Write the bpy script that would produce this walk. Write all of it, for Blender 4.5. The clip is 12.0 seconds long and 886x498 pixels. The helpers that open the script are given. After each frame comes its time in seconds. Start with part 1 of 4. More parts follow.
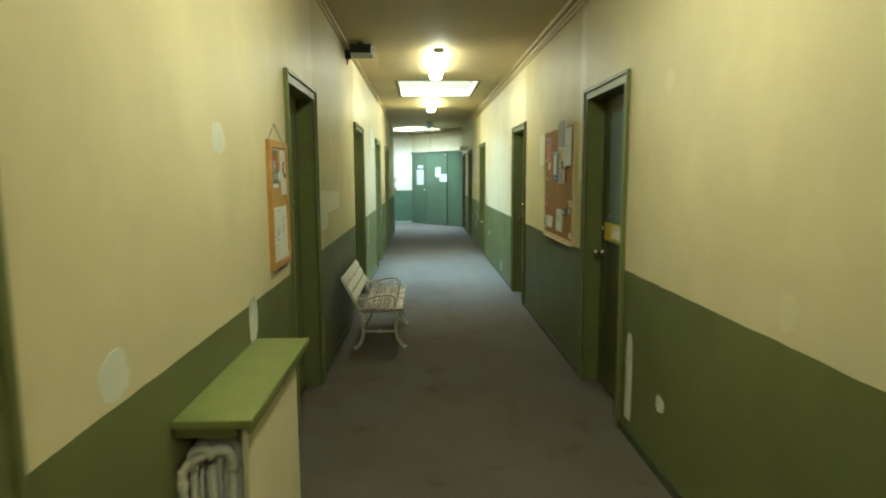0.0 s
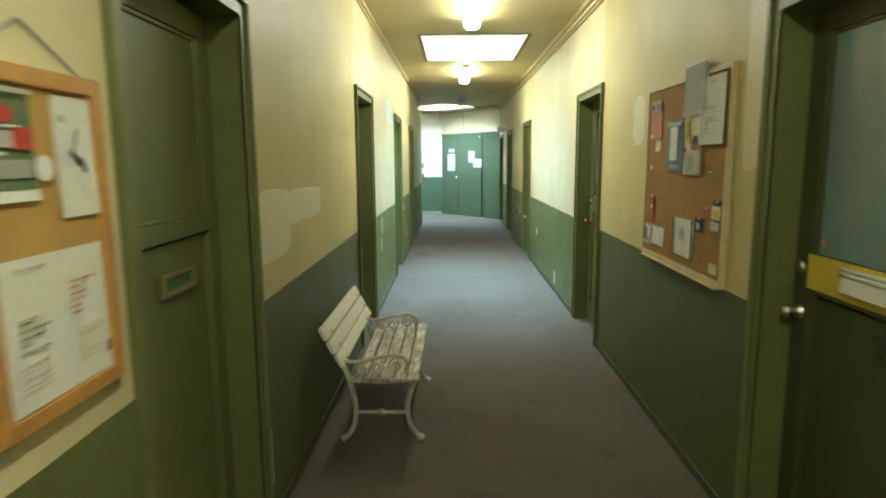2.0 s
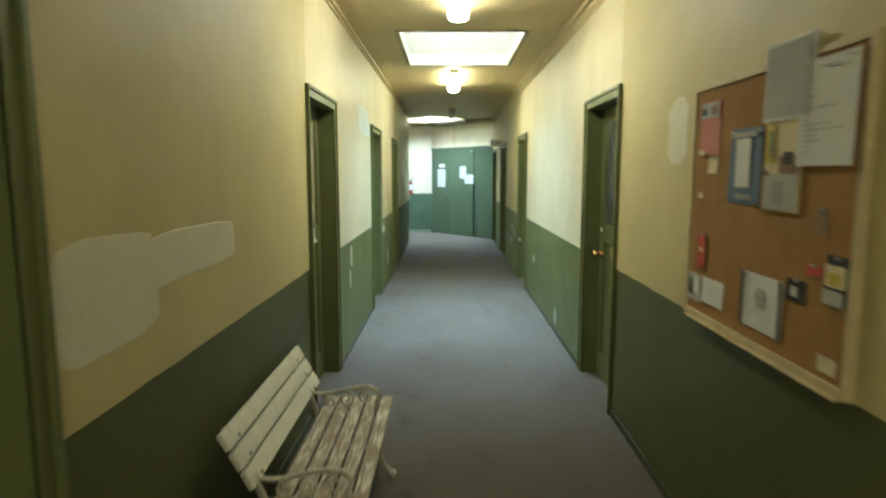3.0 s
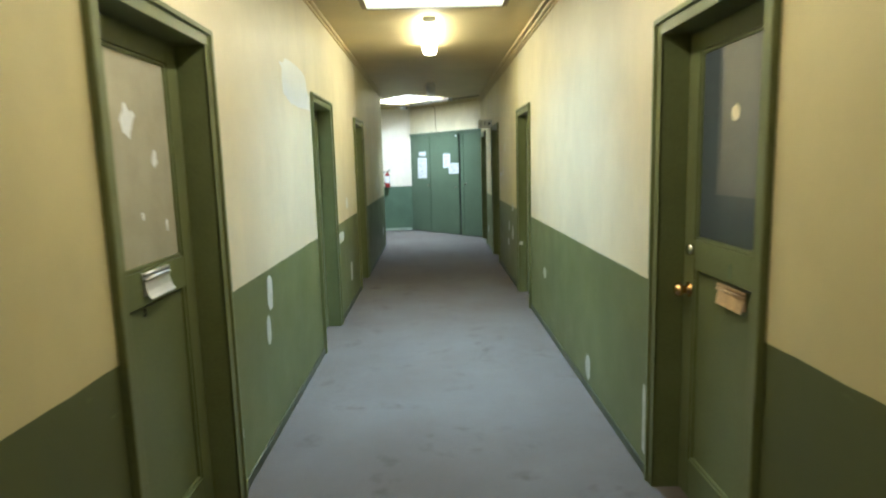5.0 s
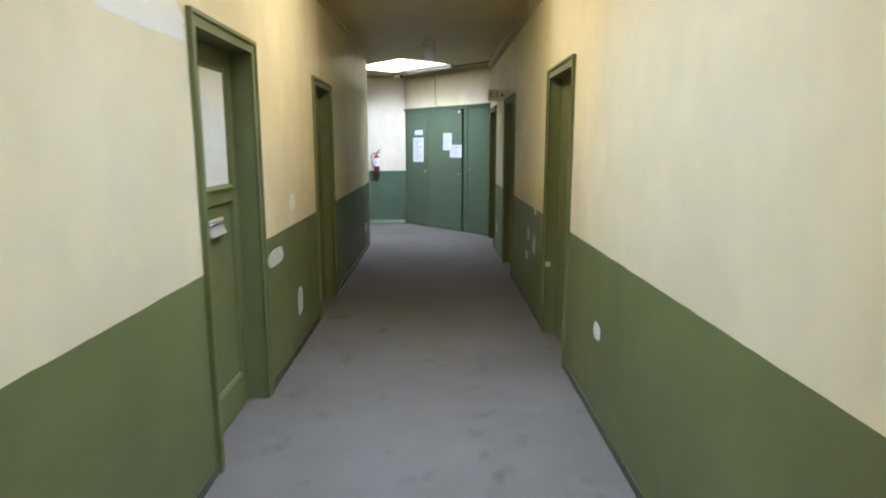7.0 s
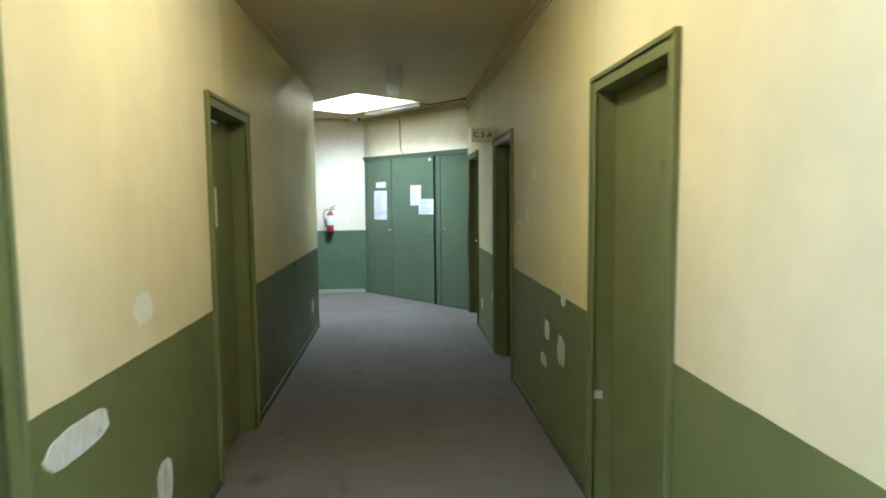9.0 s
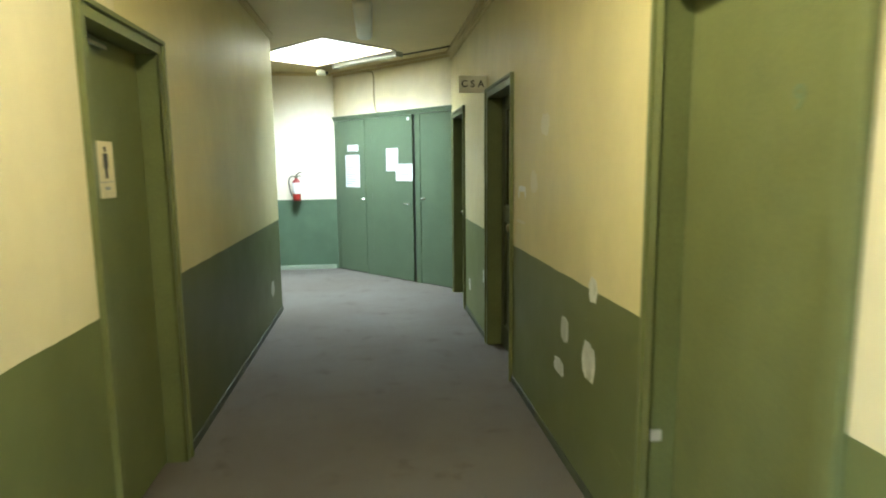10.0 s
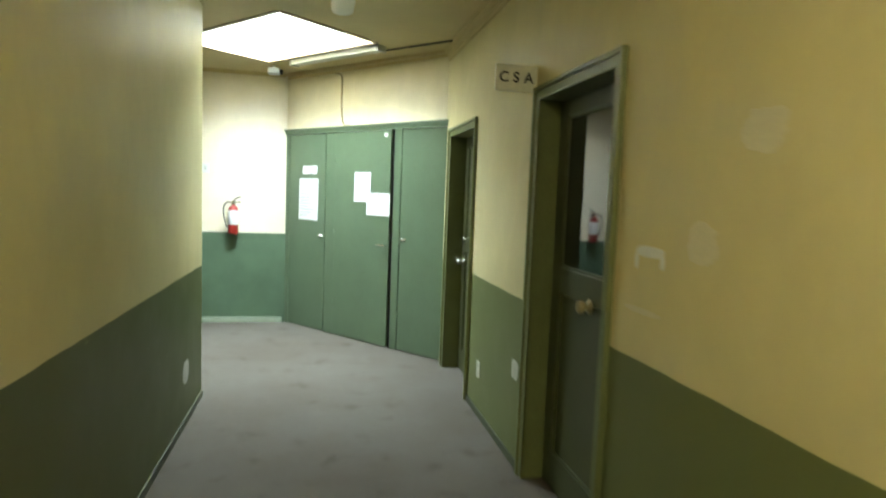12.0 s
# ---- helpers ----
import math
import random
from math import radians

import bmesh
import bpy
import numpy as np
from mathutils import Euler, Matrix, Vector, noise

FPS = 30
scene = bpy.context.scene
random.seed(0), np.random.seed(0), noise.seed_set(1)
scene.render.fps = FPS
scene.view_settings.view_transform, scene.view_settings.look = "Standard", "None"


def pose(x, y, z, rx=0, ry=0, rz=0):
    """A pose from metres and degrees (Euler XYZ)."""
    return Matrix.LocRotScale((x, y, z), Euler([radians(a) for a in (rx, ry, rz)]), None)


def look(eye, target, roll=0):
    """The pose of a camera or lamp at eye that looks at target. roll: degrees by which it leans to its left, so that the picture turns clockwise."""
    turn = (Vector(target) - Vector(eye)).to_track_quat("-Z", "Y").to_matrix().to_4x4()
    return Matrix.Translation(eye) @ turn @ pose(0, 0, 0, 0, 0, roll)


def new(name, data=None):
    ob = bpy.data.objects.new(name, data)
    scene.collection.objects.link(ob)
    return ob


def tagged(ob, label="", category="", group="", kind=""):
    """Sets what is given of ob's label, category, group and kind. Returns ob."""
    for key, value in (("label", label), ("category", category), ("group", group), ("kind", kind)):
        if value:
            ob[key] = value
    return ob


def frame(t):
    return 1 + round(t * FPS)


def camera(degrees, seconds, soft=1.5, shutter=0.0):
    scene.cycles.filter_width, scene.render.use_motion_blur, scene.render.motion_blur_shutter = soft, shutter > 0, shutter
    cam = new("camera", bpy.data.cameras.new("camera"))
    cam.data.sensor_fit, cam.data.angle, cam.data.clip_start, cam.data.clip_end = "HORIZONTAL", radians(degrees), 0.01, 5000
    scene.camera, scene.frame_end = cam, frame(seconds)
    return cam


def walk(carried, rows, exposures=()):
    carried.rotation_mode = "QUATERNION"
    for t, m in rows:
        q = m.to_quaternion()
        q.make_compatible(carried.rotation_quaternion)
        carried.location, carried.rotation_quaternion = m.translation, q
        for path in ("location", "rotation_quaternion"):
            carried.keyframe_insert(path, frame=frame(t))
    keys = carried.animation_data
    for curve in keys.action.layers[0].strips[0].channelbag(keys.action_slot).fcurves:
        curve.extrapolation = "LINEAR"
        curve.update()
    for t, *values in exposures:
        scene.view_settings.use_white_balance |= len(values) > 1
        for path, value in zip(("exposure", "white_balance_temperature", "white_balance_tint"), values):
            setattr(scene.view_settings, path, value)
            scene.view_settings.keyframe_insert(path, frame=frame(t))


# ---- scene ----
cam = camera(73.2, 12.0, soft=2.0, shutter=0.7)
PATH = [
    (0, (-0.226, -0.24, 1.54), (-0.157, 1.743, 1.292), -0.3),
    (0.5, (-0.235, 0.255, 1.546), (-0.206, 2.237, 1.279), 0.8),
    (1, (-0.257, 0.758, 1.531), (-0.304, 2.739, 1.259), 0.5),
    (1.5, (-0.238, 1.262, 1.538), (-0.214, 3.248, 1.302), -1.0),
    (2, (-0.209, 1.809, 1.546), (-0.246, 3.787, 1.248), -0.4),
    (2.5, (-0.19, 2.303, 1.562), (-0.165, 4.283, 1.28), -1.8),
    (3, (-0.108, 2.844, 1.582), (-0.124, 4.828, 1.33), -0.0),
    (3.2, (-0.103, 3.003, 1.574), (-0.168, 4.991, 1.367), 0.5),
    (4.8, (-0.043, 4.683, 1.549), (-0.02, 6.665, 1.285), -1.1),
    (5, (-0.035, 4.858, 1.542), (-0.009, 6.838, 1.259), -1.6),
    (5.5, (0.015, 5.44, 1.53), (-0.05, 7.394, 1.107), -1.6),
    (6, (0.034, 5.936, 1.538), (-0.04, 7.898, 1.159), -3.6),
    (6.5, (0.082, 6.437, 1.536), (0.093, 8.407, 1.192), -2.0),
    (6.7, (0.076, 6.683, 1.553), (0.091, 8.651, 1.197), -0.2),
    (8.3, (0.008, 8.347, 1.557), (0.103, 10.331, 1.318), -1.5),
    (8.5, (-0.006, 8.549, 1.555), (0.127, 10.527, 1.298), -1.8),
    (9, (0.01, 9.021, 1.561), (0.157, 11.008, 1.391), -0.5),
    (9.5, (0.011, 9.467, 1.546), (0.104, 11.455, 1.354), 2.0),
    (10, (0.036, 9.97, 1.521), (0.257, 11.938, 1.244), -0.6),
    (10.5, (0.001, 10.466, 1.547), (0.206, 12.438, 1.287), 0.5),
    (11, (-0.075, 10.935, 1.548), (0.222, 12.899, 1.312), 1.0),
    (11.5, (-0.116, 11.37, 1.532), (0.274, 13.313, 1.262), 0.6),
    (12, (-0.164, 11.832, 1.531), (0.247, 13.782, 1.359), 2.2),
]
EXPOSURES = [(0.0, 0.78, 5850, -3), (1.0, 0.94, 5800, -2), (2.0, 1.0, 5850, 0), (2.6, 0.84, 5900, 2), (3.2, 0.56, 5880, 4), (5.0, 0.58, 5880, 13), (5.5, 0.66, 5950, 20), (6.0, 0.60, 5950, 24), (6.5, 0.28, 6000, 25), (8.5, 0.52, 5980, 20), (9.5, 0.58, 5880, 9), (10.0, 1.05, 6450, 7), (10.5, 0.98, 6650, 4), (11.5, 0.9, 6850, 1), (12.0, 0.98, 6900, 6)]
walk(cam, [(t, look(eye, target, roll)) for t, eye, target, roll in PATH], EXPOSURES)

# ---- world and light strengths ----
LAMP_GLOW, SKY_GLOW, SKY_GLOW_END = 18.5, 56.0, 45.0
LAMP_COLOUR, SKY_COLOUR, SKY_COLOUR_END = (1.0, 0.94, 0.63), (0.55, 0.79, 1.0), (0.72, 0.87, 1.0)
world = bpy.data.worlds.new("world")
scene.world = world
world.use_nodes = True
sky_node = world.node_tree.nodes.new("ShaderNodeTexSky")
sky_node.sky_type, sky_node.sun_disc, sky_node.sun_elevation = "NISHITA", False, radians(40)
world.node_tree.links.new(sky_node.outputs[0], world.node_tree.nodes["Background"].inputs[0])
world.node_tree.nodes["Background"].inputs[1].default_value = 0.1

# ---- plan, in metres: x across the corridor, y along it ----
XL, XR = -0.985, 0.968          # faces of the two corridor walls
H, RAIL = 2.865, 0.975          # ceiling, top of the green paint
THICK = 0.25
Y0, YEND, YBACK = -2.6, 16.40, 19.0
CA, CB = Vector((-0.555, 19.02)), Vector((1.087, 17.06))   # cupboard front, running aslant
TOP, CASE = 2.13, 0.07          # door casing: outer top, width
DOORS_R = [(3.20, 4.12), (6.61, 7.55), (11.01, 11.91), (13.95, 14.91), (16.12, 17.06)]
DOORS_L = [(-0.10, 0.83), (3.17, 4.10), (6.58, 7.53), (9.68, 10.61), (12.24, 13.11)]


# ---- materials ----
def nodes_of(m):
    m.use_nodes = True
    t = m.node_tree
    return t, t.nodes["Principled BSDF"]


def link(t, a, b):
    t.links.new(a, b)


def noise_node(t, scale, detail=4.0, rough=0.6, coord=None, stretch=None):
    n = t.nodes.new("ShaderNodeTexNoise")
    n.inputs["Scale"].default_value, n.inputs["Detail"].default_value, n.inputs["Roughness"].default_value = scale, detail, rough
    c = coord or t.nodes.new("ShaderNodeTexCoord").outputs["Object"]
    if stretch:
        mp = t.nodes.new("ShaderNodeMapping")
        mp.inputs["Scale"].default_value = stretch
        link(t, c, mp.inputs[0])
        c = mp.outputs[0]
    link(t, c, n.inputs["Vector"])
    return n.outputs["Fac"]


def ramp(t, fac, stops):
    r = t.nodes.new("ShaderNodeValToRGB")
    e = r.color_ramp.elements
    while len(e) < len(stops):
        e.new(0.5)
    for el, (p, c) in zip(e, stops):
        el.position, el.color = p, (*c, 1) if len(c) == 3 else c
    link(t, fac, r.inputs[0])
    return r.outputs[0]


def mix(t, fac, a, b, blend="MIX"):
    n = t.nodes.new("ShaderNodeMix")
    n.data_type, n.blend_type = "RGBA", blend
    for sock, v in ((n.inputs[0], fac), (n.inputs[6], a), (n.inputs[7], b)):
        if isinstance(v, (int, float)):
            sock.default_value = v
        elif isinstance(v, tuple):
            sock.default_value = (*v, 1)
        else:
            link(t, v, sock)
    return n.outputs[2]


def bump(t, bs, height, strength, dist=0.01):
    b = t.nodes.new("ShaderNodeBump")
    b.inputs["Strength"].default_value, b.inputs["Distance"].default_value = strength, dist
    link(t, height, b.inputs["Height"])
    link(t, b.outputs[0], bs.inputs["Normal"])


def tinted(c, k):
    return tuple(min(1, v * k) for v in c)


def surface(name, col, rough=0.5, metal=0.0, vary=0.15, scale=6.0, grain=90.0, relief=0.08, spec=0.5):
    """A plain material with stains at one scale, grain at another and a little relief."""
    m = bpy.data.materials.new(name)
    t, bs = nodes_of(m)
    big = ramp(t, noise_node(t, scale), [(0.3, tinted(col, 1 - vary)), (0.7, tinted(col, 1 + vary))])
    fine = noise_node(t, grain, 6)
    c = mix(t, 0.25, big, ramp(t, fine, [(0.35, tinted(col, 0.75)), (0.65, tinted(col, 1.2))]))
    link(t, c, bs.inputs["Base Color"])
    bs.inputs["Roughness"].default_value, bs.inputs["Metallic"].default_value = rough, metal
    bs.inputs["Specular IOR Level"].default_value = spec
    if relief:
        bump(t, bs, fine, relief, 0.004)
    return m


CREAM, GREEN = (0.645, 0.575, 0.38), (0.132, 0.150, 0.058)


def two_tone(name, rail, cream=CREAM, green=GREEN, old=()):
    """Wall paint: gloss green below a hand-cut line, cream above, with roller texture, smears and grime."""
    m = bpy.data.materials.new(name)
    t, bs = nodes_of(m)
    co = t.nodes.new("ShaderNodeTexCoord").outputs["Object"]
    sep = t.nodes.new("ShaderNodeSeparateXYZ")
    link(t, co, sep.inputs[0])
    wob = t.nodes.new("ShaderNodeMath")
    wob.operation = "MULTIPLY_ADD"
    link(t, noise_node(t, 5.0, 2, 0.5, co), wob.inputs[0])
    wob.inputs[1].default_value = 0.012
    link(t, sep.outputs[2], wob.inputs[2])
    over = t.nodes.new("ShaderNodeMath")
    over.operation = "GREATER_THAN"
    link(t, wob.outputs[0], over.inputs[0])
    over.inputs[1].default_value = rail + 0.006
    up = ramp(t, noise_node(t, 1.3, 5, 0.6, co), [(0.3, tinted(cream, 0.90)), (0.7, tinted(cream, 1.07))])
    up = mix(t, 0.25, up, ramp(t, noise_node(t, 2.2, 6, 0.65, co, (1, 1, 0.6)), [(0.45, tinted(cream, 0.84)), (0.6, tinted(cream, 1.08))]))
    low = ramp(t, noise_node(t, 1.7, 5, 0.6, co), [(0.3, tinted(green, 0.85)), (0.7, tinted(green, 1.15))])
    for y0, y1, k, dim_wash in old:      # darker, yellower stretches: partly an older coat, partly dim light painted in
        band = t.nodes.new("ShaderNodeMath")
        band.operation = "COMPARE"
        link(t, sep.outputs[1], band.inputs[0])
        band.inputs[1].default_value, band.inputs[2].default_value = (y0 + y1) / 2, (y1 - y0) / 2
        up = mix(t, band.outputs[0], up, mix(t, 1.0, up, dim_wash, "MULTIPLY"))
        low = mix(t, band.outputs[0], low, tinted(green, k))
    scuff = ramp(t, noise_node(t, 9.0, 8, 0.7, co, (1, 0.35, 1)), [(0.66, (0, 0, 0)), (0.74, (1, 1, 1))])
    low = mix(t, mix(t, 0.7, (0.0, 0.0, 0.0), scuff), low, tinted(green, 1.5))
    link(t, mix(t, over.outputs[0], low, up), bs.inputs["Base Color"])
    rg = t.nodes.new("ShaderNodeMapRange")
    rg.inputs["To Min"].default_value, rg.inputs["To Max"].default_value = 0.36, 0.58
    link(t, noise_node(t, 3.0, 4, 0.6, co), rg.inputs[0])
    link(t, rg.outputs[0], bs.inputs["Roughness"])
    bs.inputs["Specular IOR Level"].default_value = 0.22
    a = t.nodes.new("ShaderNodeMath")
    a.operation = "MULTIPLY_ADD"
    link(t, noise_node(t, 6.0, 2, 0.5, co), a.inputs[0])
    a.inputs[1].default_value = 1.4
    link(t, noise_node(t, 130.0, 3, 0.5, co), a.inputs[2])
    bump(t, bs, a.outputs[0], 0.16, 0.003)
    return m


def carpet_material():
    m = bpy.data.materials.new("carpet")
    t, bs = nodes_of(m)
    co = t.nodes.new("ShaderNodeTexCoord").outputs["Object"]
    base = ramp(t, noise_node(t, 320.0, 3, 0.7, co), [(0.3, (0.080, 0.072, 0.061)), (0.7, (0.158, 0.144, 0.122))])
    stain = ramp(t, noise_node(t, 1.1, 6, 0.62, co), [(0.35, (0.86, 0.83, 0.80)), (0.62, (1, 1, 1))])
    base = mix(t, 1.0, base, stain, "MULTIPLY")
    spot = ramp(t, noise_node(t, 4.5, 5, 0.6, co), [(0.28, (0.72, 0.69, 0.66)), (0.42, (1, 1, 1))])
    link(t, mix(t, 1.0, base, spot, "MULTIPLY"), bs.inputs["Base Color"])
    bs.inputs["Roughness"].default_value = 0.95
    bs.inputs["Specular IOR Level"].default_value = 0.15
    bump(t, bs, noise_node(t, 260.0, 4, 0.7, co), 0.5, 0.006)
    return m


def peeling_material():
    """White bench paint, worn through to grey wood."""
    m = bpy.data.materials.new("peeling white paint")
    t, bs = nodes_of(m)
    co = t.nodes.new("ShaderNodeTexCoord").outputs["Object"]
    wood = ramp(t, noise_node(t, 14.0, 8, 0.7, co, (4, 0.4, 4)), [(0.3, (0.20, 0.165, 0.12)), (0.7, (0.36, 0.31, 0.24))])
    paint = ramp(t, noise_node(t, 8.0, 4, 0.6, co), [(0.3, (0.52, 0.50, 0.43)), (0.7, (0.70, 0.68, 0.60))])
    streak = ramp(t, noise_node(t, 22.0, 8, 0.75, co, (2.2, 0.22, 2.2)), [(0.40, (1, 1, 1)), (0.50, (0, 0, 0))])
    flake = ramp(t, noise_node(t, 16.0, 7, 0.75, co, (1.3, 0.6, 1.3)), [(0.38, (1, 1, 1)), (0.45, (0, 0, 0))])
    worn = mix(t, 1.0, streak, flake, "LIGHTEN")
    link(t, mix(t, worn, wood, paint), bs.inputs["Base Color"])
    bs.inputs["Roughness"].default_value = 0.6
    bump(t, bs, worn, 0.5, 0.002)
    return m


def filler_material():
    """Trowelled wall filler: chalky, with drag marks and thin places where the paint below shows."""
    m = bpy.data.materials.new("wall filler")
    t, bs = nodes_of(m)
    co = t.nodes.new("ShaderNodeTexCoord").outputs["Object"]
    body = ramp(t, noise_node(t, 16.0, 6, 0.65, co, (1, 0.8, 0.35)), [(0.3, (0.42, 0.43, 0.38)), (0.7, (0.66, 0.67, 0.62))])
    thin = ramp(t, noise_node(t, 11.0, 7, 0.7, co, (1, 1.4, 0.5)), [(0.33, (1, 1, 1)), (0.43, (0, 0, 0))])
    link(t, mix(t, mix(t, 0.75, (0.0, 0.0, 0.0), thin), body, (0.24, 0.26, 0.16)), bs.inputs["Base Color"])
    bs.inputs["Roughness"].default_value = 0.85
    bump(t, bs, noise_node(t, 40.0, 5, 0.6, co, (1, 0.6, 0.25)), 0.35, 0.004)
    return m


def cork_material(name, a, b):
    m = bpy.data.materials.new(name)
    t, bs = nodes_of(m)
    c = ramp(t, noise_node(t, 220.0, 5, 0.7), [(0.3, a), (0.7, b)])
    c = mix(t, 0.4, c, ramp(t, noise_node(t, 5.0), [(0.3, tinted(a, 0.9)), (0.7, tinted(b, 1.05))]))
    link(t, c, bs.inputs["Base Color"])
    bs.inputs["Roughness"].default_value = 0.9
    bump(t, bs, noise_node(t, 260.0), 0.3, 0.003)
    return m


def glow_material(name, col, strength):
    m = bpy.data.materials.new(name)
    t, bs = nodes_of(m)
    bs.inputs["Base Color"].default_value = (0.8, 0.8, 0.78, 1)
    bs.inputs["Emission Color"].default_value = (*col, 1)
    bs.inputs["Emission Strength"].default_value = strength
    bs.inputs["Roughness"].default_value = 0.4
    return m


def glass_material(name, col=(0.9, 0.95, 0.95), rough=0.0):
    m = bpy.data.materials.new(name)
    t, bs = nodes_of(m)
    bs.inputs["Base Color"].default_value = (*col, 1)
    bs.inputs["Transmission Weight"].default_value = 1.0
    bs.inputs["Roughness"].default_value = rough
    bs.inputs["IOR"].default_value = 1.5
    return m


PAINT = two_tone("corridor paint", RAIL)
# bands mix the older coat with shade between lamps, painted into cream and green
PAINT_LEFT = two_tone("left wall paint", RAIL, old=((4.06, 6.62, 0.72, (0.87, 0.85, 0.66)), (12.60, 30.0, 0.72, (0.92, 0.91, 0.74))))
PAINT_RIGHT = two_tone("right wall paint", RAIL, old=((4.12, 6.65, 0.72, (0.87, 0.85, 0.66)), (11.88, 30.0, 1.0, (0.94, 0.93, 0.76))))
PAINT_BACK = two_tone("end wall paint", 1.042, cream=(0.73, 0.665, 0.52), green=(0.085, 0.135, 0.085))
PAINT_CREAM = two_tone("cream paint", -5.0, cream=(0.74, 0.665, 0.47))
CEILING = surface("ceiling paint", (0.56, 0.455, 0.235), 0.6, 0, 0.10, 1.2, 120, 0.1)
CARPET = carpet_material()
DOORGREEN = surface("green gloss paint", GREEN, 0.40, 0, 0.14, 3.0, 70, 0.07, 0.28)
DARKDOOR = surface("dark green gloss paint", (0.062, 0.070, 0.030), 0.38, 0, 0.16, 3.0, 70, 0.07, 0.28)
TRIMGREEN = surface("green trim paint", (0.140, 0.156, 0.062), 0.40, 0, 0.14, 4.0, 70, 0.08, 0.3)
CUPBOARD = surface("cupboard green paint", (0.100, 0.142, 0.086), 0.40, 0, 0.10, 2.0, 70, 0.06, 0.3)
# shelf green made lighter to paint in the light from above
SHELFGREEN_LIT = surface("shelf green paint lightened from above", (0.20, 0.235, 0.075), 0.35, 0, 0.12, 5.0, 80, 0.06)
FILLER = filler_material()
TOUCHUP = surface("pale touch-up paint", (0.62, 0.565, 0.39), 0.42, 0, 0.05, 8, 110, 0.1)
TOUCHUP_CREAM = surface("fresh cream paint", CREAM, 0.45, 0, 0.06, 2, 110, 0.1)
TOUCHUP_GREY = surface("greyish touch-up paint", (0.66, 0.625, 0.48), 0.42, 0, 0.05, 6, 110, 0.1)
PATCH_WHITE = surface("whitish patch paint", (0.66, 0.665, 0.60), 0.40, 0, 0.05, 6, 110, 0.1)
SILVER = surface("brushed aluminium", (0.62, 0.62, 0.60), 0.40, 0.6, 0.08, 30, 200, 0.03)
CHROME = surface("chrome", (0.72, 0.72, 0.70), 0.22, 1, 0.08, 30, 200, 0.02)
BRASS = surface("brass", (0.62, 0.38, 0.14), 0.26, 1, 0.15, 30, 200, 0.02)
IRON = surface("white cast iron", (0.52, 0.50, 0.43), 0.5, 0, 0.25, 25, 90, 0.15)
PEELING = peeling_material()
WHITEPAINT = surface("white bench paint", (0.66, 0.65, 0.56), 0.5, 0, 0.10, 14, 80, 0.1)
CORK = cork_material("cork", (0.27, 0.142, 0.042), (0.42, 0.235, 0.075))
CORK_PALE = cork_material("pale cork", (0.41, 0.24, 0.07), (0.56, 0.36, 0.12))
OAK = surface("oak frame", (0.48, 0.25, 0.07), 0.45, 0, 0.2, 12, 60, 0.1)
PINE = surface("pale pine frame", (0.56, 0.46, 0.27), 0.55, 0, 0.15, 12, 60, 0.1)
PAPER = surface("white paper", (0.70, 0.71, 0.70), 0.8, 0, 0.05, 10, 60, 0.05)
PAPER_GREY = surface("greyish paper", (0.45, 0.45, 0.42), 0.8, 0, 0.08, 10, 60, 0.05)
PAPER_CREAM = surface("cream paper", (0.70, 0.62, 0.42), 0.8, 0, 0.06, 10, 60, 0.05)
INK = surface("black ink", (0.03, 0.03, 0.03), 0.6, 0, 0.1)
GREYINK = surface("grey print", (0.33, 0.33, 0.33), 0.7, 0, 0.1)
RED = surface("red print", (0.50, 0.06, 0.04), 0.55, 0, 0.15)
PINK = surface("pink print", (0.52, 0.20, 0.16), 0.7, 0, 0.15)
BLUE = surface("blue print", (0.12, 0.18, 0.27), 0.65, 0, 0.15)
YELLOW = surface("yellow paint", (0.58, 0.45, 0.05), 0.45, 0, 0.1)
BROWNPRINT = surface("brown print", (0.22, 0.13, 0.07), 0.7, 0, 0.2)
OLIVE = surface("olive print", (0.13, 0.18, 0.10), 0.7, 0, 0.2)
BEIGE = surface("beige board", (0.40, 0.37, 0.265), 0.22, 0, 0.04, 3, 6, 0.0)
WHITEBOARD = surface("white painted pane", (0.62, 0.64, 0.61), 0.35, 0, 0.06, 5, 60, 0.04)
WOODPLATE = surface("pale wooden plate", (0.50, 0.33, 0.15), 0.5, 0, 0.2, 20, 60, 0.1)
DARKPLASTIC = surface("dark brown plastic", (0.03, 0.026, 0.02), 0.45, 0, 0.2)
WHITEPLASTIC = surface("white plastic", (0.62, 0.62, 0.57), 0.4, 0, 0.05)
GREYMETAL = surface("grey enamelled metal", (0.32, 0.31, 0.27), 0.45, 0.2, 0.1)
RADIATOR = surface("old silver radiator paint", (0.66, 0.66, 0.62), 0.42, 0.1, 0.2, 18, 90, 0.15)
REDPAINT = surface("red enamel", (0.26, 0.02, 0.015), 0.3, 0, 0.08)
RUBBER = surface("black rubber", (0.02, 0.02, 0.02), 0.6, 0, 0.1)
# shaft colours darkened to tone down the glare and spill of their daylight
SHAFTDARK = surface("skylight shaft paint", (0.24, 0.175, 0.105), 0.6, 0, 0.06, 3, 90, 0.08)
SHAFTGREY = surface("darkened shaft paint", (0.38, 0.37, 0.34), 0.65, 0, 0.1, 3, 90, 0.08)
BRONZE = surface("worn bronze", (0.30, 0.25, 0.14), 0.4, 0.6, 0.2, 20, 90, 0.05)
FROSTED = surface("blue-grey obscured glass", (0.19, 0.26, 0.275), 0.18, 0, 0.25, 1.6, 220, 0.05)
DARKGLASS = surface("dark glass over a blind", (0.070, 0.088, 0.094), 0.07, 0, 0.3, 1.4, 200, 0.015)
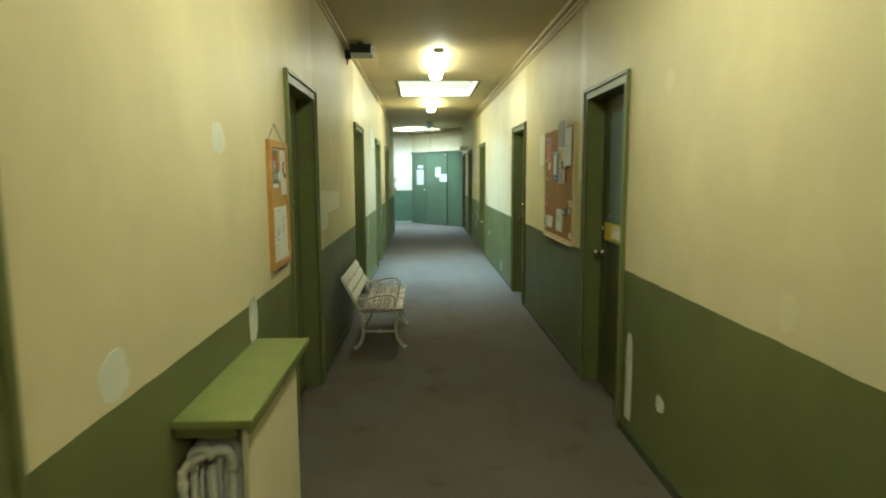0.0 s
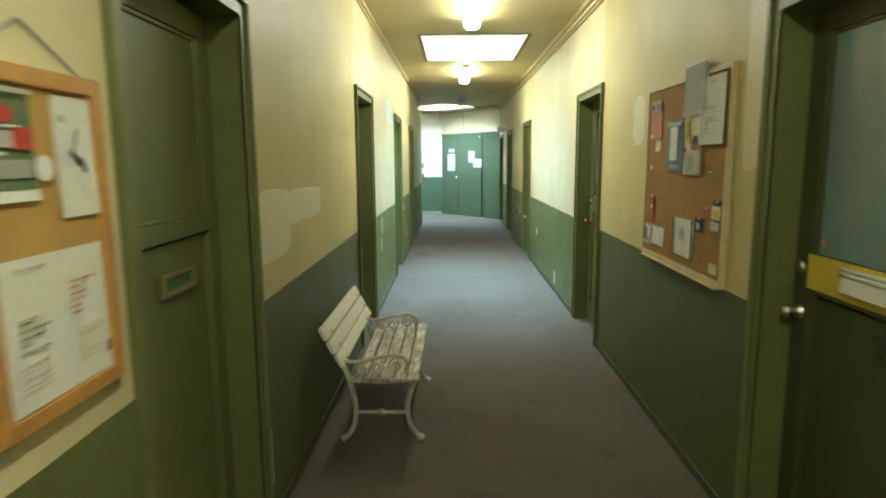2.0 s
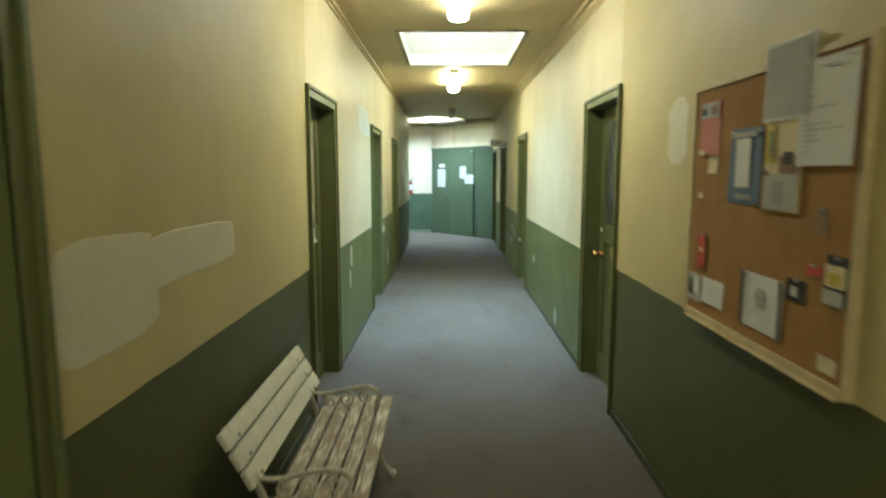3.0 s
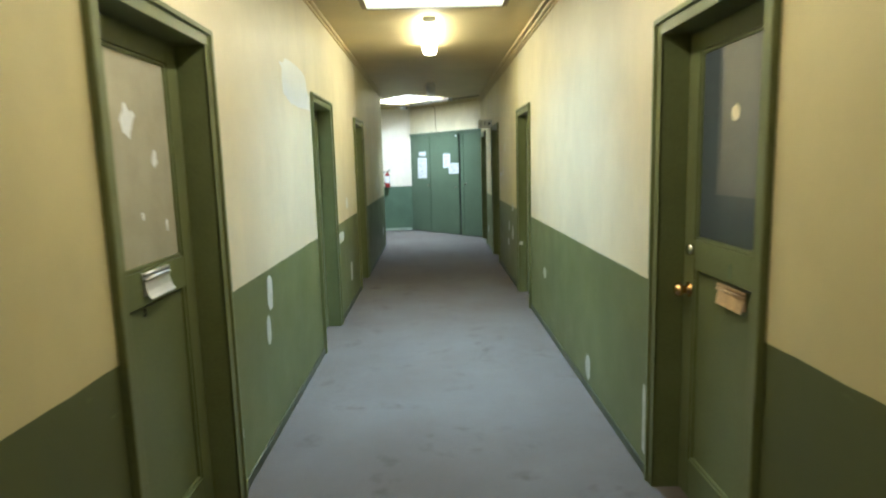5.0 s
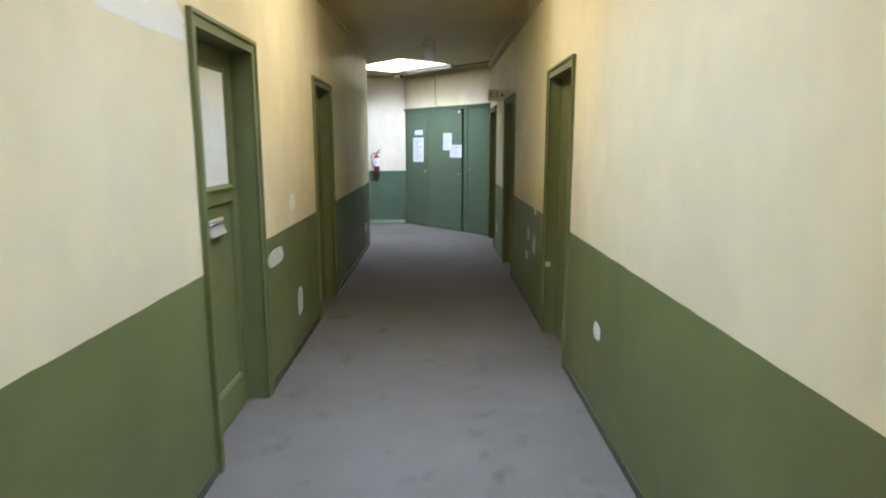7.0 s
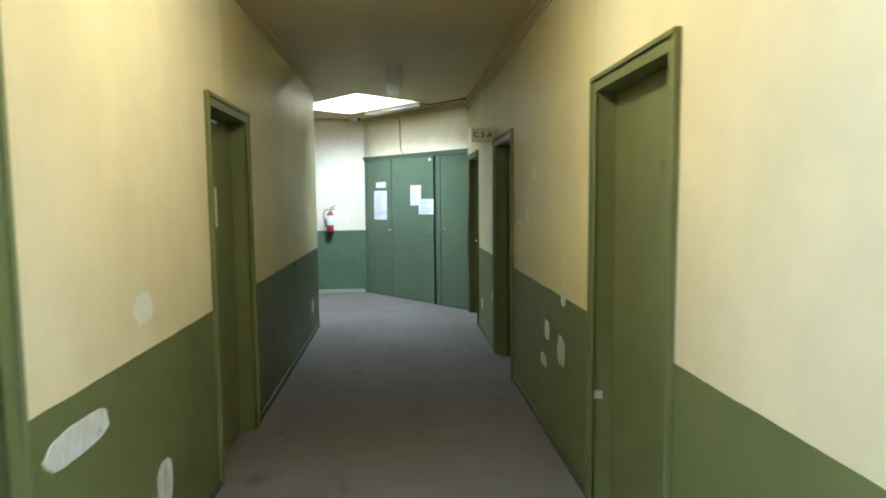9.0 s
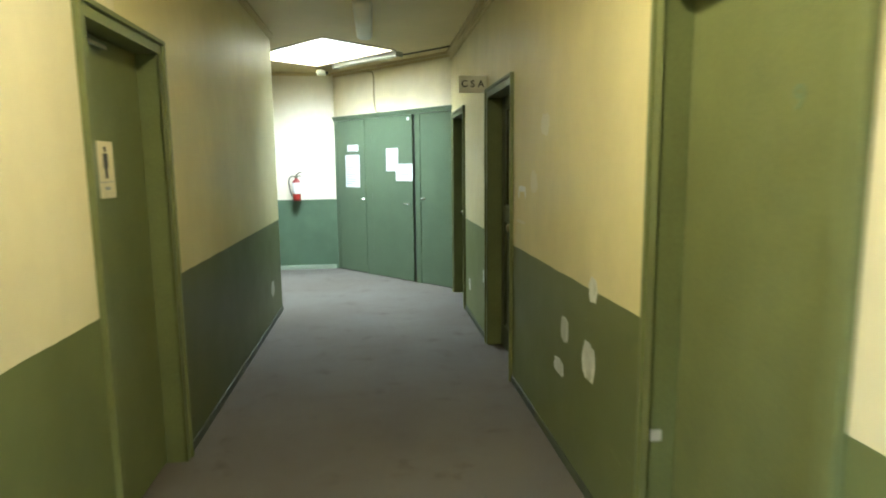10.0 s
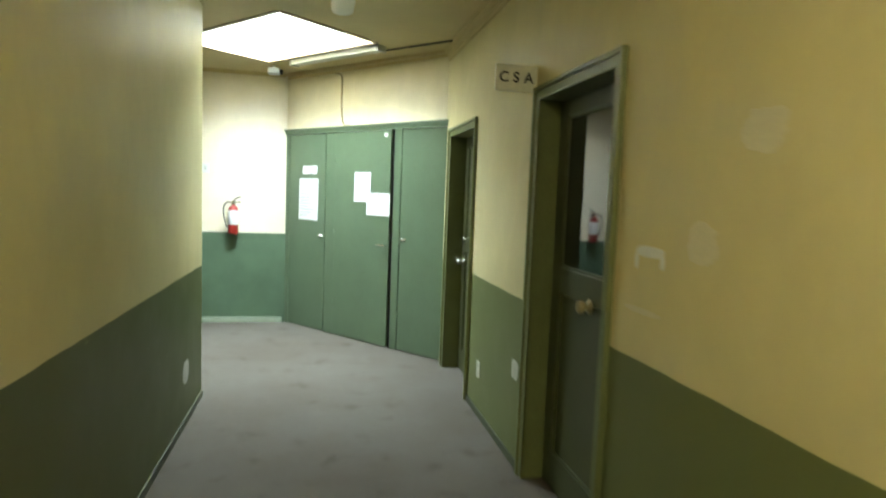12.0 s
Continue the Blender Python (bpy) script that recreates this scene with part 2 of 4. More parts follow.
BLACKGLASS = surface("glass before a dark room", (0.012, 0.014, 0.014), 0.03, 0, 0.2, 2, 200, 0.004, 0.9)
TUBE = glow_material("lit lamp diffuser", LAMP_COLOUR, LAMP_GLOW * 1.15)
TUBE_MID = glow_material("ageing lamp diffuser", (1.0, 0.925, 0.71), LAMP_GLOW * 1.30)
TUBE_OLD = glow_material("old lamp diffuser", (1.0, 0.945, 0.66), LAMP_GLOW * 1.80)
SKYPANE = glow_material("daylight", SKY_COLOUR, SKY_GLOW)
SKYPANE_END = glow_material("daylight over the end", SKY_COLOUR_END, SKY_GLOW_END)


# ---- mesh helpers ----
def add_box(bm, a, b, bevel=0.0):
    a, b = Vector(a), Vector(b)
    lo, hi = Vector(map(min, a, b)), Vector(map(max, a, b))
    vs = bmesh.ops.create_cube(bm, size=1)["verts"]
    for v in vs:
        v.co = Vector([(lo[i] + hi[i]) / 2 + v.co[i] * (hi[i] - lo[i]) for i in range(3)])
    if bevel:
        es = list({e for v in vs for e in v.link_edges})
        bmesh.ops.bevel(bm, geom=es, offset=bevel, segments=2, profile=0.6, affect="EDGES")


def boxes(*specs, bevel=0.0):
    bm = bmesh.new()
    for a, b in specs:
        add_box(bm, a, b, bevel)
    return bm


def smooth_path(pts, n=5):
    pts = [Vector(p) for p in pts]
    out = []
    for i in range(len(pts) - 1):
        p0, p1, p2, p3 = pts[max(i - 1, 0)], pts[i], pts[i + 1], pts[min(i + 2, len(pts) - 1)]
        for k in range(n):
            u = k / n
            out.append(0.5 * (2 * p1 + (p2 - p0) * u + (2 * p0 - 5 * p1 + 4 * p2 - p3) * u * u + (3 * p1 - p0 - 3 * p2 + p3) * u ** 3))
    return out + [pts[-1]]


def add_tube(bm, pts, r, sides=8, flat=1.0):
    """A round rod along points; r may be a list of radii."""
    pts = [Vector(p) for p in pts]
    rs = r if isinstance(r, (list, tuple)) else [r] * len(pts)
    rings, up = [], None
    for i, p in enumerate(pts):
        d = (pts[min(i + 1, len(pts) - 1)] - pts[max(i - 1, 0)]).normalized()
        if up is None:
            up = d.orthogonal().normalized()
        up = (up - d * up.dot(d)).normalized()
        side = d.cross(up)
        rings.append([bm.verts.new(p + (up * math.cos(k * math.tau / sides) + side * math.sin(k * math.tau / sides) * flat) * rs[i]) for k in range(sides)])
    for a, b in zip(rings, rings[1:]):
        for k in range(sides):
            bm.faces.new((a[k], a[(k + 1) % sides], b[(k + 1) % sides], b[k]))
    bm.faces.new(list(reversed(rings[0])))
    bm.faces.new(rings[-1])


def add_lathe(bm, profile, m=Matrix(), n=20):
    """A turned body: (radius, height) pairs about z, placed by m."""
    rings = [[bm.verts.new(m @ Vector((r * math.cos(k * math.tau / n), r * math.sin(k * math.tau / n), z))) for k in range(n)] for r, z in profile]
    for a, b in zip(rings, rings[1:]):
        for k in range(n):
            bm.faces.new((a[k], a[(k + 1) % n], b[(k + 1) % n], b[k]))
    bm.faces.new(list(reversed(rings[0])))
    bm.faces.new(rings[-1])


def finish(name, bm, material, smooth=False):
    bmesh.ops.recalc_face_normals(bm, faces=bm.faces)
    me = bpy.data.meshes.new(name)
    bm.to_mesh(me)
    bm.free()
    me.materials.append(material)
    if smooth:
        for f in me.polygons:
            f.use_smooth = True
    return me


def part(name, bm, material, parent, label="", smooth=False):
    ob = new(name, finish(name, bm, material, smooth))
    ob.parent = parent
    return tagged(ob, label)


def whole(name, bm, material, label, category, group="", kind="", m=Matrix(), smooth=False):
    ob = new(name, finish(name, bm, material, smooth))
    ob.matrix_world = m
    return tagged(ob, label, category, group, kind)


def stand(name, m, label, category, group="", kind=""):
    ob = new(name)
    ob.empty_display_size = 0.1
    ob.matrix_world = m
    return tagged(ob, label, category, group, kind)


def letters(name, text, size, material, parent, m, label="", depth=0.002):
    cu = bpy.data.curves.new(name, "FONT")
    cu.body, cu.size, cu.extrude, cu.offset = text, size, depth, size * 0.015
    cu.align_x, cu.align_y = "CENTER", "CENTER"
    tmp = new("tmp", cu)
    me = bpy.data.meshes.new_from_object(tmp.evaluated_get(bpy.context.evaluated_depsgraph_get()))
    bpy.data.objects.remove(tmp)
    me.materials.append(material)
    ob = new(name, me)
    ob.parent = parent
    ob.matrix_local = m
    return tagged(ob, label)


# ---- structure ----
floor_bm = boxes(((XL - THICK, Y0, -0.1), (XR + THICK, YEND - THICK, 0)), ((-4.2, YEND - THICK, -0.1), (XR + THICK, YBACK + 0.1, 0)))
whole("floor", floor_bm, CARPET, "grey-brown low-pile carpet with dark stains", "floor", kind="structure")


def long_wall(name, x, s, doors, y1, label, material):
    """A corridor wall with its door openings cut right through."""
    bm = bmesh.new()
    y = Y0
    for a, b in doors + [(y1, y1)]:
        a2, b2 = (a + CASE - 0.02, b - CASE + 0.02) if b > a else (a, b)
        add_box(bm, (x, y, 0), (x + s * THICK, a2, H))
        if b > a:
            add_box(bm, (x, a2, TOP - CASE + 0.02), (x + s * THICK, b2, H))
        y = b2
    return whole(name, bm, material, label, "wall", kind="structure")


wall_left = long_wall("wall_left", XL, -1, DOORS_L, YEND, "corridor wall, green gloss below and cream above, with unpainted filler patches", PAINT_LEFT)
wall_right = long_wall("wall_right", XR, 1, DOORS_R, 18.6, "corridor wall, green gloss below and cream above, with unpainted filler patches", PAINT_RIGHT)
whole("wall_start", boxes(((XL - THICK, Y0 - 0.2, 0), (XR + THICK, Y0, H))), PAINT, "plain painted wall closing the corridor", "wall", kind="structure")
whole("wall_return", boxes(((-4.2, YEND - THICK, 0), (XL - THICK, YEND, H))), PAINT, "painted wall of the end lobby", "wall", kind="structure")
wall_back = whole("wall_back", boxes(((-4.2, YBACK, 0), (CA.x + 0.02, YBACK + 0.2, H))), PAINT_BACK, "end wall in daylight, cream over green", "wall", kind="structure")
whole("wall_side", boxes(((-4.4, YEND - THICK, 0), (-4.2, YBACK + 0.2, H))), PAINT_BACK, "painted wall of the end lobby", "wall", kind="structure")

dirc = (CB - CA).normalized()
CUP = Matrix(((dirc.x, -dirc.y, 0, CA.x), (dirc.y, dirc.x, 0, CA.y), (0, 0, 1, 0), (0, 0, 0, 1)))   # x along the cupboard, y behind it
wall_slant = whole("wall_slant", boxes(((-0.03, 0.03, 0), (2.75, 0.25, H))), PAINT_CREAM, "cream wall running aslant above the cupboard front", "wall", kind="structure", m=CUP)

# skylights: corners of their openings in the ceiling
uu, vv = dirc.to_3d(), Vector((-dirc.y, dirc.x, 0))
right_c = Vector((0.30, 17.22, 0))
SKY1 = [Vector((-0.565, 8.47, 0)), Vector((0.605, 8.47, 0)), Vector((0.605, 10.17, 0)), Vector((-0.565, 10.17, 0))]
SKY2 = [right_c, right_c - uu * 1.55, right_c - uu * 1.55 - vv * 1.02, right_c - vv * 1.02]


def ceiling():
    from mathutils.geometry import tessellate_polygon
    outer = [Vector((-4.4, Y0 - 0.2, 0)), Vector((XR + THICK, Y0 - 0.2, 0)), Vector((XR + THICK, YBACK + 0.2, 0)), Vector((-4.4, YBACK + 0.2, 0))]
    loops = [outer, SKY1, SKY2]
    pts = [p for loop in loops for p in loop]
    bm = bmesh.new()
    low = [bm.verts.new((p.x, p.y, H)) for p in pts]
    high = [bm.verts.new((p.x, p.y, H + 0.12)) for p in pts]
    for tri in tessellate_polygon(loops):
        bm.faces.new([low[i] for i in tri])
        bm.faces.new([high[i] for i in reversed(tri)])
    k = 0
    for loop in loops:
        for i in range(len(loop)):
            a, b = k + i, k + (i + 1) % len(loop)
            bm.faces.new((low[a], low[b], high[b], high[a]))
        k += len(loop)
    whole("ceiling", bm, CEILING, "cream painted ceiling yellowed with age", "ceiling", kind="structure")


ceiling()


def skylight(name, loop, up, pane_material, label, shaft):
    """A painted shaft over an opening, a thin rim, a glass pane and the sky behind it."""
    sk = stand(name, Matrix(), label, "skylight", kind="structure")
    mid = sum(loop, Vector()) / 4
    for i in range(4):
        a, b = loop[i], loop[(i + 1) % 4]
        out = (((a + b) / 2) - mid).normalized()
        bm = bmesh.new()
        quad = [a, b, b + out * 0.05, a + out * 0.05]
        lo = [bm.verts.new((p.x, p.y, H + 0.121)) for p in quad]
        hi = [bm.verts.new((p.x, p.y, H + up)) for p in quad]
        bm.faces.new(lo), bm.faces.new(hi)
        for k in range(4):
            bm.faces.new((lo[k], lo[(k + 1) % 4], hi[(k + 1) % 4], hi[k]))
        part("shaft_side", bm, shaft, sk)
        bm = bmesh.new()
        ins = -out * 0.012
        quad = [a + out * 0.03, b + out * 0.03, b + ins, a + ins]
        lo = [bm.verts.new((p.x, p.y, H - 0.008)) for p in quad]
        hi = [bm.verts.new((p.x, p.y, H - 0.0005)) for p in quad]
        bm.faces.new(lo), bm.faces.new(hi)
        for k in range(4):
            bm.faces.new((lo[k], lo[(k + 1) % 4], hi[(k + 1) % 4], hi[k]))
        part("rim", bm, SHAFTDARK, sk)
    bm = bmesh.new()
    quad = [mid + (p - mid) * 1.06 for p in loop]
    lo = [bm.verts.new((p.x, p.y, H + up + 0.002)) for p in quad]
    hi = [bm.verts.new((p.x, p.y, H + up + 0.012)) for p in quad]
    bm.faces.new(lo), bm.faces.new(hi)
    for k in range(4):
        bm.faces.new((lo[k], lo[(k + 1) % 4], hi[(k + 1) % 4], hi[k]))
    part("daylight_pane", bm, pane_material, sk, "milky pane lit by the sky")
    return sk


skylight("skylight_1", SKY1, 1.8, SKYPANE, "rectangular ceiling skylight with a darkened shaft, full of daylight", SHAFTDARK)
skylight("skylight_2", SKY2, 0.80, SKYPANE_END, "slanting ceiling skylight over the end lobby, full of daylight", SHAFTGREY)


def strip(name, segs, material, label, category="trim"):
    bm = bmesh.new()
    for a, b, bev in segs:
        add_box(bm, a, b, bev)
    return whole(name, bm, material, label, category, kind="structure")


def clear_runs(doors, y0, y1):
    y, out = y0, []
    for a, b in doors:
        out.append((y, a))
        y = b
    return [(a, b) for a, b in out + [(y, y1)] if b - a > 0.03]


BASEGREEN = surface("baseboard paint", (0.055, 0.064, 0.034), 0.5, 0, 0.2, 5, 70, 0.1)
strip("baseboard_left", [((XL, a, 0), (XL + 0.010, b, 0.050), 0.003) for a, b in clear_runs(DOORS_L, Y0, YEND)], BASEGREEN, "low dark green baseboard", "baseboard")
strip("baseboard_right", [((XR, a, 0), (XR - 0.010, b, 0.050), 0.003) for a, b in clear_runs(DOORS_R, Y0, 17.06)], BASEGREEN, "low dark green baseboard", "baseboard")
strip("baseboard_back", [((-4.2, YBACK - 0.018, 0), (CA.x - 0.01, YBACK, 0.06), 0.004)], surface("pale baseboard paint", (0.30, 0.36, 0.27), 0.4, 0, 0.1), "low pale green baseboard along the end wall", "baseboard")
# crown strips and cable ducts under the ceiling
strip("trim_right", [((XR, Y0, 2.755), (XR - 0.02, 17.2, 2.775), 0.004), ((XR, Y0, 2.785), (XR - 0.03, 17.2, 2.815), 0.005),
                     ((XR, Y0, 2.825), (XR - 0.055, 17.2, 2.862), 0.006)], CEILING, "stepped cream crown strip with cable ducts")
strip("trim_left", [((XL, Y0, 2.80), (XL + 0.018, YEND, 2.818), 0.004), ((XL, Y0, 2.835), (XL + 0.03, YEND, 2.862), 0.005)], CEILING, "narrow cream crown strip")
tr = strip("trim_slant", [((0.0, 0.03, 2.80), (2.5, 0.005, 2.83), 0.004), ((0.0, 0.03, 2.838), (2.5, -0.015, 2.862), 0.004)], CEILING, "narrow cream crown strip")
tr.matrix_world = CUP
strip("trim_back", [((-4.2, YBACK - 0.02, 2.82), (CA.x, YBACK, 2.862), 0.004)], CEILING, "narrow cream crown strip")


# ---- doors ----
def knob(parent, material, d, s, z, r=0.027, name="door_knob", label=""):
    bm = bmesh.new()
    m = Matrix.Translation((d, s, z)) @ Matrix.Rotation(radians(-90), 4, "Y")
    add_lathe(bm, [(r * 1.1, 0), (r * 1.15, 0.004), (r * 0.62, 0.009), (r * 0.52, 0.022), (r * 0.72, 0.030), (r * 0.98, 0.040), (r, 0.050), (r * 0.86, 0.060), (r * 0.5, 0.065), (0.001, 0.066)], m)
    return part(name, bm, material, parent, label, True)


def deadbolt(parent, material, d, s, z):
    bm = bmesh.new()
    m = Matrix.Translation((d, s, z)) @ Matrix.Rotation(radians(-90), 4, "Y")
    add_lathe(bm, [(0.026, 0), (0.026, 0.012), (0.021, 0.018), (0.008, 0.019)], m)
    return part("deadbolt", bm, material, parent, "", True)


def mail_slot(parent, material, d, s0, s1, z0, z1, label="", lift=0.012):
    """A letter plate of stepped ridges over a hinged flap whose lower edge flares out."""
    h = z1 - z0
    bm = boxes(((d, s0, z0 + h * 0.10), (d - 0.004, s1, z1)), bevel=0.0015)
    slot = part("mail_slot", bm, material, parent, label)
    for k, q in enumerate((0.93, 0.74)):
        bm = bmesh.new()
        add_tube(bm, [(d - 0.007 - 0.003 * k, s0 - 0.002, z0 + h * q), (d - 0.007 - 0.003 * k, s1 + 0.002, z0 + h * q)], h * 0.085, 8)
        part("slot_ridge", bm, material, parent, "", True)
    bm = bmesh.new()
    prof = [(0.006, 0.66), (0.009, 0.48), (0.012, 0.30), (0.012 + lift * 0.5, 0.12), (0.012 + lift, 0.0)]
    rows = [[bm.verts.new((d - x - e, s, z0 + h * q)) for s in (s0 + 0.003, s1 - 0.003)] for e in (0.0, 0.0025) for x, q in prof]
    n = len(prof)
    for k in range(n - 1):
        bm.faces.new((rows[k][0], rows[k][1], rows[k + 1][1], rows[k + 1][0]))
        bm.faces.new((rows[n + k][0], rows[n + k][1], rows[n + k + 1][1], rows[n + k + 1][0]))
        for e in (0, 1):
            bm.faces.new((rows[k][e], rows[k + 1][e], rows[n + k + 1][e], rows[n + k][e]))
    for k in (0, n - 1):
        bm.faces.new((rows[k][0], rows[k][1], rows[n + k][1], rows[n + k][0]))
    part("slot_flap", bm, material, parent)
    # black strip on the solid plate, drawn as the shade inside the slot
    part("slot_shade", boxes(((d - 0.0045, s0 + 0.006, z0 + h * 0.60), (d - 0.0055, s1 - 0.006, z0 + h * 0.69))), INK, parent)
    return slot


COUNT = [0]


def door(side, ab, label, style, leaf_material=DOORGREEN, depth=0.11):
    """A recessed door: moulded casing, jambs, and a leaf of stiles and rails. Local x goes into the wall, y along it."""
    a, b = ab
    W = b - a
    m = Matrix.Translation((XR, a, 0)) if side > 0 else Matrix.Translation((XL, b, 0)) @ Matrix.Rotation(math.pi, 4, "Z")
    COUNT[0] += 1
    dr = stand("door_%d" % COUNT[0], m, label, "door", kind="structure")
    S = (lambda v: v) if side > 0 else (lambda v: W - v)      # distance from the edge nearer the corridor's start
    # casing with a raised outer band
    bm = bmesh.new()
    for s0, s1 in ((0, CASE), (W - CASE, W)):
        add_box(bm, (0, s0, 0), (-0.014, s1, TOP - CASE), 0.003)
    add_box(bm, (0, 0, TOP - CASE), (-0.014, W, TOP), 0.003)
    for s0, s1 in ((0, 0.022), (W - 0.022, W)):
        add_box(bm, (-0.012, s0, 0), (-0.026, s1, TOP - 0.022), 0.004)
    add_box(bm, (-0.012, 0, TOP - 0.022), (-0.026, W, TOP), 0.004)
    part("casing", bm, TRIMGREEN, dr)
    i0, i1, top = CASE, W - CASE, TOP - CASE
    bm = boxes(((-0.010, i0 - 0.019, 0), (THICK, i0, top)), ((-0.010, i1, 0), (THICK, i1 + 0.019, top)), ((-0.010, i0 - 0.019, top), (THICK, i1 + 0.019, top + 0.019)))
    for s0, s1 in ((i0, i0 + 0.012), (i1 - 0.012, i1)):
        add_box(bm, (depth + 0.045, s0, 0), (depth + 0.06, s1, top), 0.002)
    add_box(bm, (depth + 0.045, i0, top - 0.012), (depth + 0.06, i1, top), 0.002)
    part("jamb", bm, DOORGREEN, dr)
    part("backing", boxes(((THICK - 0.02, i0, 0), (THICK - 0.005, i1, top))), INK, dr)
    # leaf
    s0, s1, z0, z1, d0, d1 = i0 + 0.003, i1 - 0.003, 0.010, top - 0.004, depth, depth + 0.042
    if style == "flush":
        leaf = part("leaf", boxes(((d0, s0, z0), (d1, s1, z1)), bevel=0.003), leaf_material, dr)
        return dr, leaf, S, d0
    lock0, lock1, bot, st, toprail = {"half": (1.06, 1.19, 0.19, 0.10, 0.085), "panel": (1.30, 1.355, 0.19, 0.09, 0.09), "white": (1.24, 1.325, 0.20, 0.085, 0.10)}[style]
    bm = bmesh.new()
    add_box(bm, (d0, s0, z0), (d1, s0 + st, z1), 0.003)
    add_box(bm, (d0, s1 - st, z0), (d1, s1, z1), 0.003)
    add_box(bm, (d0, s0 + st, z1 - toprail), (d1, s1 - st, z1), 0.003)
    add_box(bm, (d0 - (0.006 if style == "panel" else 0), s0 + st, lock0), (d1, s1 - st, lock1), 0.003)
    add_box(bm, (d0, s0 + st, z0), (d1, s1 - st, bot), 0.003)
    add_box(bm, (d0 + 0.018, s0 + st, bot), (d1 - 0.008, s1 - st, lock0 - 0.014))
    add_box(bm, (d1 - 0.008, s0 + st, bot), (d1 - 0.002, s1 - st, lock0))
    # bevelled beads round the sunk panels
    for q0, q1 in ((bot, lock0), (lock1, z1 - toprail)):
        for t0, t1 in ((s0 + st, s0 + st + 0.014), (s1 - st - 0.014, s1 - st)):
            add_box(bm, (d0 + 0.006, t0, q0), (d0 + 0.022, t1, q1), 0.004)
        add_box(bm, (d0 + 0.006, s0 + st, q0), (d0 + 0.022, s1 - st, q0 + 0.014), 0.004)
        if q0 > bot:
            add_box(bm, (d0 + 0.006, s0 + st, q1 - 0.014), (d0 + 0.022, s1 - st, q1), 0.004)
    if style == "panel":
        add_box(bm, (d0 + 0.014, s0 + st, lock1), (d1 - 0.01, s1 - st, z1 - toprail))
    leaf = part("leaf", bm, leaf_material, dr)
    leaf["pane"] = (s0 + st, s1 - st, lock1, z1 - toprail)
    return dr, leaf, S, d0


def pane(leaf, material, d0, name="glass_pane", label=""):
    a, b, c, d = leaf["pane"]
    return part(name, boxes(((d0 + 0.014, a, c), (d0 + 0.020, b, d))), material, leaf, label)


def flip(side):
    """Turns flat lettering to face the corridor."""
    return Matrix.Rotation(radians(-90), 4, "Z") @ Matrix.Rotation(radians(90), 4, "X")


def patch_plate(parent, name, material, d, s0, s1, z0, z1, thick=0.002, label="", bevel=0.0):
    return part(name, boxes(((d, s0, z0), (d - thick, s1, z1)), bevel=bevel), material, parent, label)


# the first door on the left is barely seen
door(-1, DOORS_L[0], "plain green door in a moulded green frame", "flush")

# left: panelled door with a letter plate
dr, leaf, S, d0 = door(-1, DOORS_L[1], "dark green panelled door with a metal letter plate", "panel")
for q in ((1.125, 1.14), (1.185, 1.20)):
    part("plate_bar", boxes(((d0 + 0.014, S(3.57 - 3.17), q[0]), (d0 - 0.004, S(3.80 - 3.17), q[1])), bevel=0.003), BRONZE, leaf, "worn bronze bar of a letter plate")
for q in ((3.57, 3.585), (3.785, 3.80)):
    part("plate_bar", boxes(((d0 + 0.014, S(q[0] - 3.17), 1.14), (d0 - 0.004, S(q[1] - 3.17), 1.185)), bevel=0.003), BRONZE, leaf, "worn bronze bar of a letter plate")
part("card", boxes(((d0 + 0.013, S(3.585 - 3.17), 1.14), (d0 + 0.010, S(3.785 - 3.17), 1.185))), surface("green card", (0.075, 0.14, 0.065), 0.5), leaf, "green card behind the plate")

# left: beige boarded pane
dr, leaf, S, d0 = door(-1, DOORS_L[2], "green door with a beige boarded pane and silver mail slot", "half")
bd = pane(leaf, BEIGE, d0, "boarded_pane", "beige board with white smears")
mail_slot(leaf, SILVER, d0, S(6.99 - 6.58), S(7.19 - 6.58), 1.085, 1.18, "bent silver mail slot", 0.016)
letters("number", "3", 0.042, INK, leaf, Matrix.Translation((d0 + 0.011, S(7.01 - 6.58), 1.03)) @ flip(-1), "small dark number")
part("lock_plate", boxes(((d0 + 0.014, S(6.85 - 6.58), 0.80), (d0 + 0.008, S(6.88 - 6.58), 0.85)), bevel=0.002), CHROME, leaf)

# irregular white smears on the upper pane
for y0, y1, q0, q1 in ((6.965, 7.085, 1.64, 1.80), (7.175, 7.235, 1.545, 1.64), (7.06, 7.085, 1.36, 1.40), (7.25, 7.275, 1.30, 1.36)):
    bm = bmesh.new()
    ph, ring = y0 * 31, []
    for k in range(18):
        t = k * math.tau / 18
        q = 0.75 + 0.5 * noise.noise((math.cos(t) * 1.7 + ph, math.sin(t) * 1.7, 0.3))
        ring.append((S((y0 + y1) / 2 - 6.58 + (y1 - y0) / 2 * q * math.cos(t)), (q0 + q1) / 2 + (q1 - q0) / 2 * q * math.sin(t)))
    lo = [bm.verts.new((d0 + 0.0139, *p)) for p in ring]
    hi = [bm.verts.new((d0 + 0.0129, *p)) for p in ring]
    bm.faces.new(hi)
    for k in range(18):
        bm.faces.new((lo[k], lo[(k + 1) % 18], hi[(k + 1) % 18], hi[k]))
    part("white_smear", bm, PAPER, leaf, "irregular white smear")

# left: white painted pane
dr, leaf, S, d0 = door(-1, DOORS_L[3], "green door with a white painted pane and mail slot", "white")
pane(leaf, WHITEBOARD, d0, "white_pane", "pane painted over in white")
mail_slot(leaf, GREYMETAL, d0 + 0.014, S(10.08 - 9.68), S(10.29 - 9.68), 1.08, 1.165, "grey metal mail slot")
